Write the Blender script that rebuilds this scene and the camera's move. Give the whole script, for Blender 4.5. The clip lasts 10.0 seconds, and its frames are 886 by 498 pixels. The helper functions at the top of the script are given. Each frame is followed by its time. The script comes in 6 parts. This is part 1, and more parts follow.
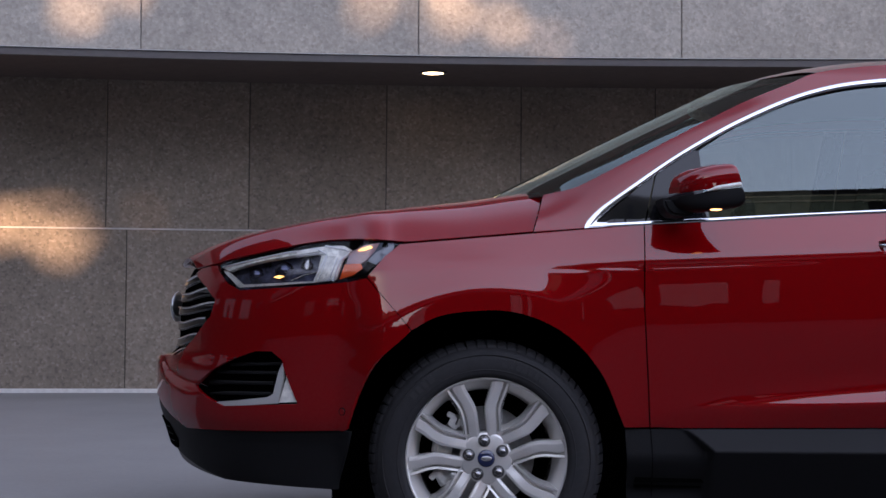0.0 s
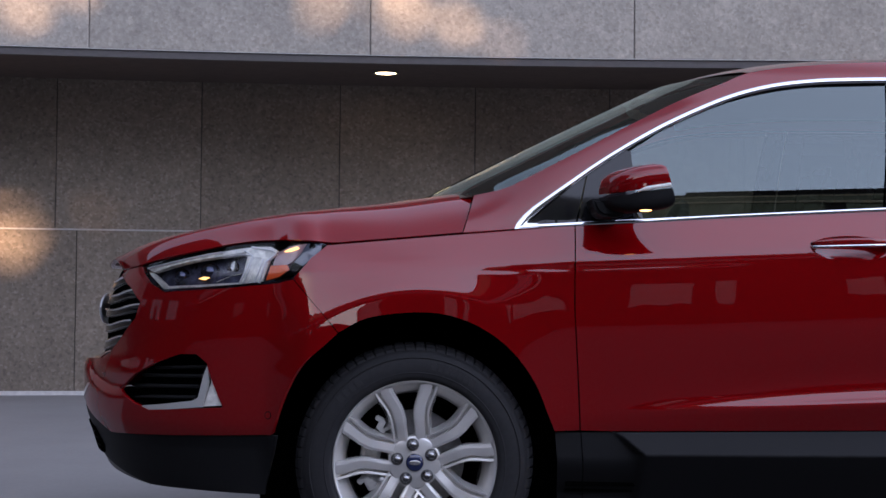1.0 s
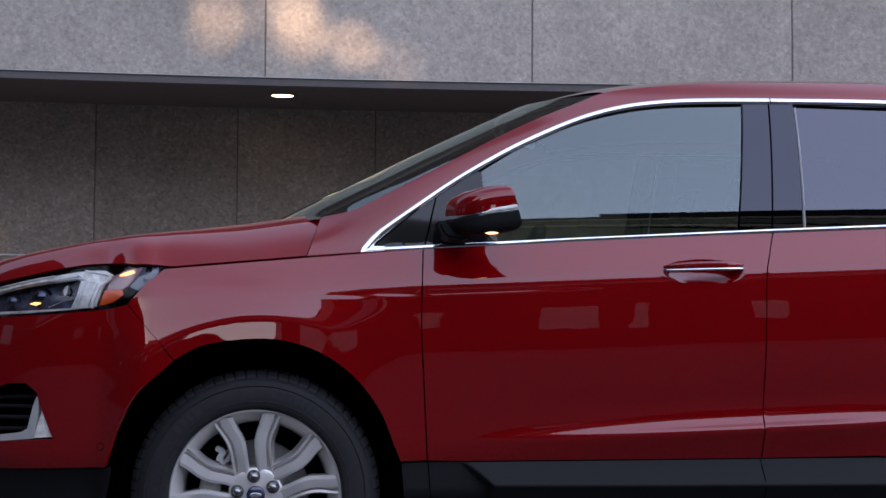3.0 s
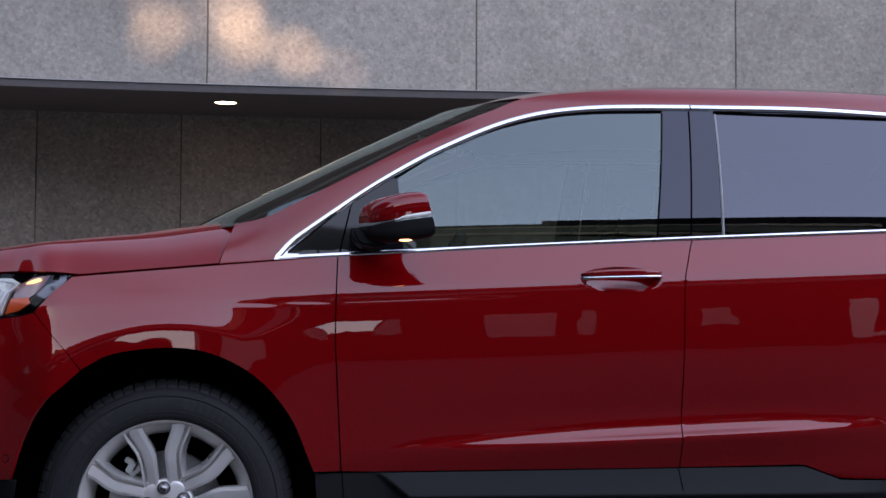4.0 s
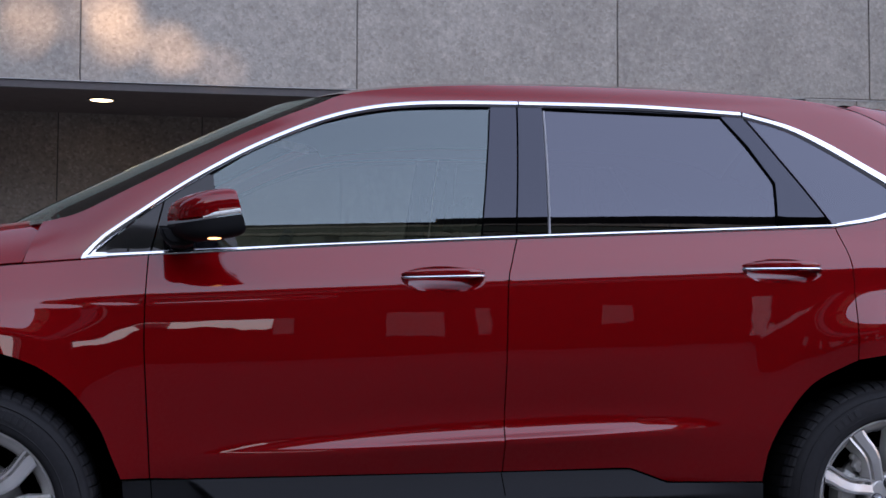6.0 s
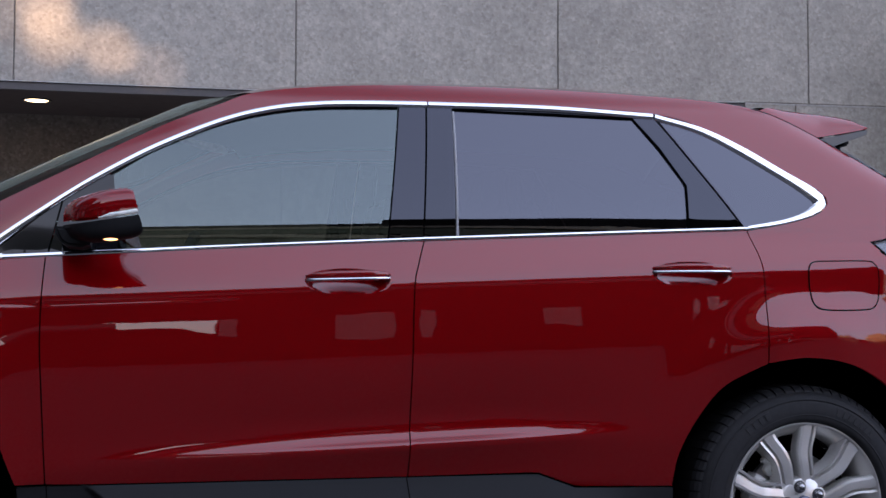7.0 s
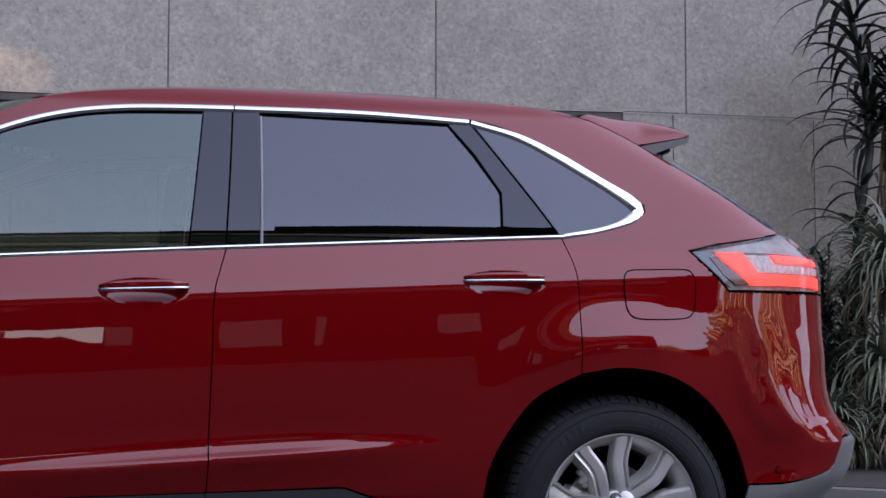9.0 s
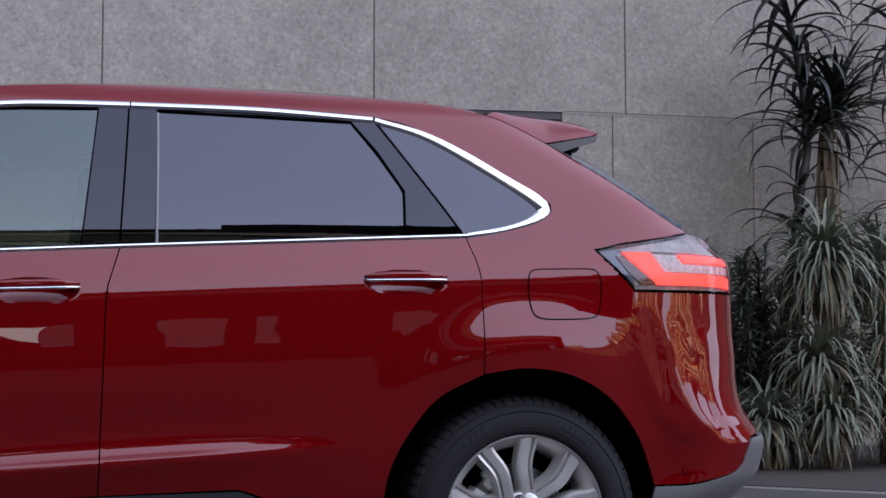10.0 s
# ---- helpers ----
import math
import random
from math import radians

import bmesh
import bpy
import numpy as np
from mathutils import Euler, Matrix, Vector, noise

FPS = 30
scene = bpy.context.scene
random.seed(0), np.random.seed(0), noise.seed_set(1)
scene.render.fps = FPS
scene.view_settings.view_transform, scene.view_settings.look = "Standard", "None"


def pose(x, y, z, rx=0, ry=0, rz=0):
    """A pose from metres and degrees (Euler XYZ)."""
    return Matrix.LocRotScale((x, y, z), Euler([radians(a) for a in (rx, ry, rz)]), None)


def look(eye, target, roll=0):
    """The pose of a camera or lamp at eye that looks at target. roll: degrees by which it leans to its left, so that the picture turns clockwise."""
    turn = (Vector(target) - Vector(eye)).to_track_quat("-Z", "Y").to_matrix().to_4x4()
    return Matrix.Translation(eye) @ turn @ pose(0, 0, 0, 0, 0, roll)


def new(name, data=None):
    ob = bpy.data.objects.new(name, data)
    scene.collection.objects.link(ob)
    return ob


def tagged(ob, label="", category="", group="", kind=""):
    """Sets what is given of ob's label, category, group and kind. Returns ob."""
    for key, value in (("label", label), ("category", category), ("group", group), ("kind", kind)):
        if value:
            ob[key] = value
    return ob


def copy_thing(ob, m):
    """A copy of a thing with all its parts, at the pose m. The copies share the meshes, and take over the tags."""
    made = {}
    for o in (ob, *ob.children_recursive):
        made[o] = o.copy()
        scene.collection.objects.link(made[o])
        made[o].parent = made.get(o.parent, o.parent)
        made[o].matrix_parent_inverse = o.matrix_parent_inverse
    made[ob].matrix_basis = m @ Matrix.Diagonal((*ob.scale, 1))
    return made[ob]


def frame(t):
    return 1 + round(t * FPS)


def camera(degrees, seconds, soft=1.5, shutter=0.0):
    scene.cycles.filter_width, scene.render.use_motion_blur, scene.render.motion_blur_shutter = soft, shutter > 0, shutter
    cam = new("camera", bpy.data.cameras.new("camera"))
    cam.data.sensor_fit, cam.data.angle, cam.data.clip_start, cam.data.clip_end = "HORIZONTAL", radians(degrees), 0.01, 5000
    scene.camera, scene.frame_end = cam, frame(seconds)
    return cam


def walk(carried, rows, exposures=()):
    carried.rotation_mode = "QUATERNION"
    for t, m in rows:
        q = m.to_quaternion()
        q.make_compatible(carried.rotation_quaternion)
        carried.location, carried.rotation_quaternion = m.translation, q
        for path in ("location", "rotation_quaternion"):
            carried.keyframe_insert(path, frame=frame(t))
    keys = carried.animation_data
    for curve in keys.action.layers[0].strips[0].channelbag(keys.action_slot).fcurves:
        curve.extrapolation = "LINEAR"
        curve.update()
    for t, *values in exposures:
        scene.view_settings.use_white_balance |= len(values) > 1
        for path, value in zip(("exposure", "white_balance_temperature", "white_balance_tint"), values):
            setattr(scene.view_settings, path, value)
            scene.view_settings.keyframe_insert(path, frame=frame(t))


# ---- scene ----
cam = camera(34.7, 10.0, soft=1.5)
PATH = [
    (0, (-0.213, -4.487, 0.901), (-0.183, -2.489, 0.964), 0.5),
    (0.5, (-0.151, -4.455, 0.903), (-0.099, -2.457, 0.968), 0.4),
    (1, (-0.088, -4.426, 0.904), (-0.012, -2.429, 0.969), 0.5),
    (1.5, (-0.024, -4.391, 0.905), (0.076, -2.394, 0.976), 0.4),
    (2, (0.043, -4.362, 0.904), (0.168, -2.368, 0.986), 0.4),
    (2.5, (0.111, -4.329, 0.906), (0.261, -2.337, 0.998), 0.4),
    (4, (0.328, -4.255, 0.906), (0.557, -2.272, 1.02), 0.3),
    (4.5, (0.403, -4.24, 0.905), (0.661, -2.26, 1.02), 0.3),
    (5, (0.481, -4.214, 0.906), (0.766, -2.238, 1.021), 0.3),
    (5.5, (0.562, -4.192, 0.904), (0.876, -2.22, 1.021), 0.2),
    (7, (0.812, -4.148, 0.903), (1.211, -2.192, 1.026), 0.2),
    (7.5, (0.9, -4.134, 0.899), (1.327, -2.185, 1.031), 0.1),
    (8, (0.982, -4.128, 0.904), (1.439, -2.186, 1.038), 0.1),
    (8.5, (1.079, -4.124, 0.904), (1.56, -2.188, 1.04), 0.1),
    (9, (1.169, -4.118, 0.906), (1.678, -2.189, 1.043), 0.0),
    (9.5, (1.263, -4.113, 0.905), (1.798, -2.191, 1.043), -0.0),
    (10, (1.36, -4.109, 0.905), (1.922, -2.194, 1.043), -0.1),
]
walk(cam, [(t, look(eye, target, roll)) for t, eye, target, roll in PATH], exposures=[(0.0, 1.82, 6180.0, 15.0), (2.0, 1.82, 6040.0, 14.0), (6.8, 1.83, 6050.0, 13.0), (10.0, 1.83, 6220.0, 13.0)])

from mathutils.geometry import delaunay_2d_cdt as delaunay

# ---- light and sky ----
SUN_ELEVATION, SUN_SLANT = 13.0, 0.60
world = bpy.data.worlds.new("sky")
scene.world = world
world.use_nodes = True
sky = world.node_tree.nodes.new("ShaderNodeTexSky")
sky.sky_type, sky.sun_disc = "NISHITA", False
sky.sun_elevation, sky.sun_rotation = radians(SUN_ELEVATION), radians(211.0)
sky.air_density, sky.dust_density, sky.ozone_density = 1.0, 2.0, 1.5
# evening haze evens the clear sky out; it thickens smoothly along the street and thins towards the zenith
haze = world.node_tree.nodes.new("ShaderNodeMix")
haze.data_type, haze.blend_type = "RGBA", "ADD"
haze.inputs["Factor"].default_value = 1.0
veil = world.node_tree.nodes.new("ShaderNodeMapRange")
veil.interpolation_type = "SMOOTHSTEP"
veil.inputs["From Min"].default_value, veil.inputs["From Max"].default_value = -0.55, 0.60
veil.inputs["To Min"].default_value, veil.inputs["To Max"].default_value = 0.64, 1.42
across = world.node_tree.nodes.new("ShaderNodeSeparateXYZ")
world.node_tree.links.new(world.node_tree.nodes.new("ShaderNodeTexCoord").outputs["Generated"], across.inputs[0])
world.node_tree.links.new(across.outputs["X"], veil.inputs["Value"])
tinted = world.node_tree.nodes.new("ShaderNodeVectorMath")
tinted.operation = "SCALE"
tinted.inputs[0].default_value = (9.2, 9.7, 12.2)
dome = world.node_tree.nodes.new("ShaderNodeMapRange")
dome.interpolation_type = "SMOOTHSTEP"
dome.inputs["From Min"].default_value, dome.inputs["From Max"].default_value = 0.86, 1.0
dome.inputs["To Min"].default_value, dome.inputs["To Max"].default_value = 1.02, 0.32
world.node_tree.links.new(across.outputs["Z"], dome.inputs["Value"])
depth_of_veil = world.node_tree.nodes.new("ShaderNodeMath")
depth_of_veil.operation = "MULTIPLY"
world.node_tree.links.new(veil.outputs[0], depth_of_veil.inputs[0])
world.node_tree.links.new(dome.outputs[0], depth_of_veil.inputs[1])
# the haze is thinner on the side turned away from the sun
away = world.node_tree.nodes.new("ShaderNodeMapRange")
away.interpolation_type = "SMOOTHSTEP"
away.inputs["From Min"].default_value, away.inputs["From Max"].default_value = -0.10, 0.62
away.inputs["To Min"].default_value, away.inputs["To Max"].default_value = 1.0, 0.50
world.node_tree.links.new(across.outputs["Y"], away.inputs["Value"])
veil_all_round = world.node_tree.nodes.new("ShaderNodeMath")
veil_all_round.operation = "MULTIPLY"
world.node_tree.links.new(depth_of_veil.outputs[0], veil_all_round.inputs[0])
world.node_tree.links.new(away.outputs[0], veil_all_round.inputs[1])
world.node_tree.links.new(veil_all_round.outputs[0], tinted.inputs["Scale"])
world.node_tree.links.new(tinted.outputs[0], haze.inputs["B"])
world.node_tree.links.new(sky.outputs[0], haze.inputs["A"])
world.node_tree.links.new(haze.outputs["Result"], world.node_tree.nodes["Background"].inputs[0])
world.node_tree.nodes["Background"].inputs[1].default_value = 0.04
sun = new("sun", bpy.data.lights.new("sun", "SUN"))
sun.data.energy, sun.data.angle, sun.data.color = 5.0, radians(0.42), (1.0, 0.62, 0.36)
sun.matrix_world = look((0, 0, 20), (0 + SUN_SLANT, 1, 20 - math.tan(radians(SUN_ELEVATION)) * math.hypot(1, SUN_SLANT)))


# ---- materials ----
def material(name, color, rough=0.5, metal=0.0, coat=0.0, coat_rough=0.03, spread=0.0, grain=40.0, bump=0.0, bump_scale=None, stain=0.0, stain_scale=1.2, spec=0.5, coords="Object", coat_ior=1.5):
    """A procedural surface: fine grain, broad stains, relief, and a random shade from piece to piece."""
    m = bpy.data.materials.new(name)
    m.use_nodes = True
    n, l = m.node_tree.nodes, m.node_tree.links
    p = n["Principled BSDF"]
    p.inputs["Base Color"].default_value = (*color, 1)
    p.inputs["Roughness"].default_value, p.inputs["Metallic"].default_value = rough, metal
    p.inputs["Coat Weight"].default_value, p.inputs["Coat Roughness"].default_value = coat, coat_rough
    p.inputs["Specular IOR Level"].default_value, p.inputs["Coat IOR"].default_value = spec, coat_ior
    if not (spread or bump or stain):
        return m
    geo = n.new("ShaderNodeNewGeometry") if coords == "World" else n.new("ShaderNodeTexCoord")
    where = geo.outputs["Position" if coords == "World" else "Object"]

    def fractal(scale, detail):
        t = n.new("ShaderNodeTexNoise")
        t.inputs["Scale"].default_value, t.inputs["Detail"].default_value, t.inputs["Roughness"].default_value = scale, detail, 0.6
        l.new(where, t.inputs["Vector"])
        return t.outputs["Fac"]

    value = None
    for scale, amount, detail in ((grain, spread, 3.0), (stain_scale, stain, 4.0)):
        if amount:
            r = n.new("ShaderNodeMapRange")
            r.inputs["From Min"].default_value, r.inputs["From Max"].default_value = 0.3, 0.7
            r.inputs["To Min"].default_value, r.inputs["To Max"].default_value = 1 - amount, 1 + amount
            l.new(fractal(scale, detail), r.inputs["Value"])
            if value is None:
                value = r.outputs[0]
            else:
                k = n.new("ShaderNodeMath")
                k.operation = "MULTIPLY"
                l.new(value, k.inputs[0])
                l.new(r.outputs[0], k.inputs[1])
                value = k.outputs[0]
    if value is not None:
        h = n.new("ShaderNodeHueSaturation")
        h.inputs["Color"].default_value = (*color, 1)
        l.new(value, h.inputs["Value"])
        l.new(h.outputs[0], p.inputs["Base Color"])
    if bump:
        b = n.new("ShaderNodeBump")
        b.inputs["Strength"].default_value, b.inputs["Distance"].default_value = bump, 0.004
        l.new(fractal(bump_scale or grain, 4.0), b.inputs["Height"])
        l.new(b.outputs[0], p.inputs["Normal"])
    return m


def aggregate(name, color, dark, light, size=55.0):
    """Concrete with small dark and pale stones laid bare, and broad weather stains."""
    m = bpy.data.materials.new(name)
    m.use_nodes = True
    n, l = m.node_tree.nodes, m.node_tree.links
    p = n["Principled BSDF"]
    p.inputs["Roughness"].default_value, p.inputs["Specular IOR Level"].default_value = 0.85, 0.3
    where = n.new("ShaderNodeNewGeometry").outputs["Position"]
    cells = n.new("ShaderNodeTexVoronoi")
    cells.inputs["Scale"].default_value = size
    l.new(where, cells.inputs["Vector"])
    ramp = n.new("ShaderNodeValToRGB")
    ramp.color_ramp.interpolation = "LINEAR"
    for pos, c in ((0.0, dark), (0.30, color), (0.72, color), (1.0, light)):
        e = ramp.color_ramp.elements.new(pos) if pos not in (0.0, 1.0) else ramp.color_ramp.elements[0 if pos == 0.0 else -1]
        e.color = (*c, 1)
    split = n.new("ShaderNodeSeparateColor")
    l.new(cells.outputs["Color"], split.inputs[0])
    l.new(split.outputs[0], ramp.inputs[0])
    colour = ramp.outputs[0]
    shade = None
    for scale, amount, detail in ((26.0, 0.13, 3.0), (7.0, 0.07, 4.0), (1.1, 0.10, 5.0)):
        t = n.new("ShaderNodeTexNoise")
        t.inputs["Scale"].default_value, t.inputs["Detail"].default_value = scale, detail
        l.new(where, t.inputs["Vector"])
        r = n.new("ShaderNodeMapRange")
        r.inputs["From Min"].default_value, r.inputs["From Max"].default_value = 0.3, 0.7
        r.inputs["To Min"].default_value, r.inputs["To Max"].default_value = 1 - amount, 1 + amount
        l.new(t.outputs["Fac"], r.inputs["Value"])
        h = n.new("ShaderNodeHueSaturation")
        l.new(r.outputs[0], h.inputs["Value"])
        l.new(colour, h.inputs["Color"])
        colour, shade = h.outputs[0], t.outputs["Fac"]
    piece = n.new("ShaderNodeObjectInfo")
    r = n.new("ShaderNodeMapRange")
    r.inputs["To Min"].default_value, r.inputs["To Max"].default_value = 0.93, 1.06
    l.new(piece.outputs["Random"], r.inputs["Value"])
    h = n.new("ShaderNodeHueSaturation")
    l.new(r.outputs[0], h.inputs["Value"])
    l.new(colour, h.inputs["Color"])
    l.new(h.outputs[0], p.inputs["Base Color"])
    b = n.new("ShaderNodeBump")
    b.inputs["Strength"].default_value, b.inputs["Distance"].default_value = 0.25, 0.004
    l.new(cells.outputs["Distance"], b.inputs["Height"])
    l.new(b.outputs[0], p.inputs["Normal"])
    return m


def glass(name, tint, ior=1.52, rough=0.0, sheen=(1, 1, 1)):
    """A pane: what it mirrors over what it lets through."""
    m = bpy.data.materials.new(name)
    m.use_nodes = True
    n, l = m.node_tree.nodes, m.node_tree.links
    n.remove(n["Principled BSDF"])
    f = n.new("ShaderNodeFresnel")
    f.inputs["IOR"].default_value = ior
    gloss, clear, mix = n.new("ShaderNodeBsdfGlossy"), n.new("ShaderNodeBsdfTransparent"), n.new("ShaderNodeMixShader")
    gloss.inputs["Roughness"].default_value, gloss.inputs["Color"].default_value = rough, (*sheen, 1)
    clear.inputs["Color"].default_value = (*tint, 1)
    l.new(f.outputs[0], mix.inputs[0])
    l.new(clear.outputs[0], mix.inputs[1])
    l.new(gloss.outputs[0], mix.inputs[2])
    l.new(mix.outputs[0], n["Material Output"].inputs["Surface"])
    return m


def glowing(name, color, strength):
    m = bpy.data.materials.new(name)
    m.use_nodes = True
    p = m.node_tree.nodes["Principled BSDF"]
    p.inputs["Base Color"].default_value = (*color, 1)
    p.inputs["Emission Color"].default_value = (*color, 1)
    p.inputs["Emission Strength"].default_value = strength
    return m


PAINT = material("red_paint", (0.192, 0.0005, 0.0020), rough=0.45, metal=0.22, spec=0.0, coat_ior=1.63, coat=1.0, coat_rough=0.012, spread=0.05, grain=900.0)
# pressed panels are never quite true: a slow ripple bends what the lacquer mirrors
ripple = PAINT.node_tree.nodes.new("ShaderNodeTexNoise")
ripple.inputs["Scale"].default_value, ripple.inputs["Detail"].default_value = 6.0, 1.5
relief = PAINT.node_tree.nodes.new("ShaderNodeBump")
relief.inputs["Strength"].default_value, relief.inputs["Distance"].default_value = 1.0, 0.0007
PAINT.node_tree.links.new(PAINT.node_tree.nodes.new("ShaderNodeTexCoord").outputs["Object"], ripple.inputs["Vector"])
PAINT.node_tree.links.new(ripple.outputs["Fac"], relief.inputs["Height"])
PAINT.node_tree.links.new(relief.outputs[0], PAINT.node_tree.nodes["Principled BSDF"].inputs["Coat Normal"])
PLASTIC = material("black_plastic", (0.012, 0.0122, 0.0132), rough=0.55, spec=0.15, spread=0.10, grain=500.0, bump=0.12, bump_scale=900.0)
GREY_PLASTIC = material("grey_plastic", (0.16, 0.155, 0.15), rough=0.5, spread=0.10, grain=500.0, bump=0.12, bump_scale=900.0)
PILLAR_BLACK = glass("gloss_pillar_black", (0.003, 0.003, 0.005), ior=1.62, sheen=(0.84, 0.86, 1.0))
PIANO = material("gloss_black", (0.008, 0.008, 0.010), rough=0.06, spec=0.45)
RUBBER = material("tyre_rubber", (0.017, 0.0168, 0.0185), rough=0.65, spec=0.3, spread=0.15, grain=60.0, bump=0.1, bump_scale=300.0)
NUT = material("dark_wheel_nut", (0.33, 0.33, 0.335), rough=0.22, metal=1.0)
RUBBER_MARK = material("raised_rubber", (0.023, 0.023, 0.025), rough=0.6, spec=0.3, spread=0.1, grain=60.0)
CHROME = material("chrome", (0.80, 0.81, 0.83), rough=0.10, metal=1.0)
SATIN = material("satin_chrome", (0.62, 0.63, 0.64), rough=0.28, metal=1.0)
FOG_BRIGHT = material("bright_satin_plating", (0.74, 0.74, 0.72), rough=0.2, metal=0.55)
ALLOY = material("silver_wheel_paint", (0.70, 0.685, 0.655), rough=0.25, metal=0.48, coat=0.6, coat_rough=0.08, spread=0.03, grain=700.0)
DISC = material("brake_iron", (0.32, 0.31, 0.30), rough=0.42, metal=0.9, spread=0.1, grain=90.0)
CASTING = material("cast_aluminium", (0.55, 0.55, 0.53), rough=0.5, metal=0.3, spread=0.1, grain=80.0)
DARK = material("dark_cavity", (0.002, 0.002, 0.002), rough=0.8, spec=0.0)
CABIN = material("cabin_trim", (0.05, 0.047, 0.045), rough=0.75, spread=0.1, grain=200.0)
LINER = material("pale_headliner", (0.55, 0.55, 0.52), rough=0.9, spread=0.05, grain=200.0)
FRONT_GLASS = glass("front_window_glass", (0.46, 0.50, 0.45), ior=1.98, sheen=(0.84, 0.97, 0.97))
REAR_GLASS = glass("privacy_glass", (0.04, 0.04, 0.05), ior=1.86, sheen=(0.85, 0.87, 1.0))
# the rear glass's mirrored sky is put into this blue-grey base colour
TAIL_GLASS = material("sky_sheen_tail_glass", (0.16, 0.19, 0.225), rough=0.06, spec=0.8)
SHIELD_GLASS = glass("windscreen_glass", (0.60, 0.70, 0.65), ior=1.80, sheen=(0.86, 1.0, 0.95))
LENS = glass("lamp_lens", (0.93, 0.94, 0.95), ior=1.28)
AMBER = material("amber_reflector", (0.80, 0.10, 0.010), rough=0.25, coat=0.5)
LAMP_WHITE = material("lamp_light_guide", (0.86, 0.87, 0.88), rough=0.25, coat=0.5)
LAMP_GLOW = glowing("turn_lamp_glow", (1.0, 0.50, 0.14), 0.9)
LAMP_GUIDE = material("frosted_light_guide", (0.80, 0.79, 0.73), rough=0.3, coat=0.4, spread=0.3, grain=45.0)
LAMP_INNER = material("lamp_housing", (0.045, 0.047, 0.075), rough=0.15, spec=0.6, spread=0.9, grain=28.0)
LAMP_BULB = material("projector_glass", (0.075, 0.08, 0.12), rough=0.06, metal=0.9)
LAMP_TINT = material("smoked_side_lens", (0.10, 0.115, 0.15), rough=0.12, coat=1.0)
LAMP_LILAC = material("pale_side_lens", (0.36, 0.24, 0.27), rough=0.2, coat=1.0, spread=0.15, grain=40.0)
LAMP_GREY = material("lamp_reflector", (0.52, 0.52, 0.52), rough=0.22, metal=0.8)
LAMP_STRIP = material("clear_lamp_strip", (0.74, 0.73, 0.68), rough=0.25, coat=0.5, spread=0.3, grain=35.0)
LAMP_CLEAR = material("clear_reversing_lens", (0.62, 0.60, 0.57), rough=0.2, spread=0.3, grain=70.0)
PALE_CHANNEL = material("pale_channel", (0.30, 0.30, 0.31), rough=0.35)
TAIL_CLEAR = material("clear_tail_housing", (0.36, 0.35, 0.34), rough=0.25, spread=0.35, grain=45.0)
TAIL_TOP = material("clear_tail_glass", (0.40, 0.39, 0.385), rough=0.15, coat=0.6, spread=0.2, grain=25.0)
TAIL_RED = glowing("tail_lamp_red", (0.95, 0.062, 0.045), 0.50)
TAIL_DARK = material("tail_lamp_dark_red", (0.10, 0.006, 0.008), rough=0.2, coat=1.0)
BADGE = material("badge_blue", (0.012, 0.02, 0.07), rough=0.2, coat=1.0)
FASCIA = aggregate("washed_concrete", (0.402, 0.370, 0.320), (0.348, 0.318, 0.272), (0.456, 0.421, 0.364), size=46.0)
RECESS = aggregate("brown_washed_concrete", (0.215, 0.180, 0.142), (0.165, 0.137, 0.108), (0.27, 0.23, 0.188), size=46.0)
JOINT_DARK = material("dark_joint_mortar", (0.065, 0.056, 0.048), rough=0.9, spread=0.15, grain=60.0)
JOINT = material("joint_mortar", (0.27, 0.245, 0.22), rough=0.9, spread=0.15, grain=60.0)
TRIM_METAL = material("grey_metal_trim", (0.115, 0.105, 0.103), rough=0.5, metal=0.3, spread=0.08, grain=20.0)
SOFFIT = material("brown_soffit_board", (0.105, 0.078, 0.064), rough=0.8, spread=0.12, grain=12.0, coords="World")
PAVING = material("smooth_pale_paving", (0.225, 0.22, 0.215), rough=0.55, spread=0.05, grain=30.0, stain=0.10, stain_scale=0.9, bump=0.06, bump_scale=160.0, coords="World")
PALE_STRIP = material("pale_joint_strip", (0.62, 0.60, 0.57), rough=0.7, spread=0.1, grain=30.0, coords="World")
LEDGE = material("grey_joint_strip", (0.44, 0.41, 0.38), rough=0.7, spread=0.15, grain=30.0, coords="World")
KERB = material("pale_kerb", (0.20, 0.19, 0.18), rough=0.7, spread=0.08, grain=50.0, coords="World")
EARTH = material("planting_earth", (0.060, 0.050, 0.042), rough=0.95, spread=0.3, grain=60.0, bump=0.8, bump_scale=60.0)
BARK = material("plant_bark", (0.17, 0.12, 0.085), rough=0.9, spread=0.3, grain=30.0, bump=0.8, bump_scale=50.0)
LEAF_SHRUB = material("small_green_leaf", (0.125, 0.155, 0.115), rough=0.5, spread=0.45, grain=12.0)
LEAF_DARK = material("dark_strap_leaf", (0.024, 0.029, 0.023), rough=0.45, spread=0.4, grain=9.0)
LEAF_GREY = material("grey_green_leaf", (0.185, 0.205, 0.140), rough=0.5, spread=0.35, grain=8.0)
LEAF_DRY = material("dry_leaf", (0.21, 0.165, 0.10), rough=0.8, spread=0.3, grain=8.0)
FACADE = material("brown_facade", (0.032, 0.025, 0.021), rough=0.9, spec=0.1, spread=0.15, grain=4.0, stain=0.2, stain_scale=0.3, coords="World")
FACADE_PALE = material("pale_facade_panel", (0.42, 0.38, 0.33), rough=0.7, spread=0.1, grain=3.0, coords="World")
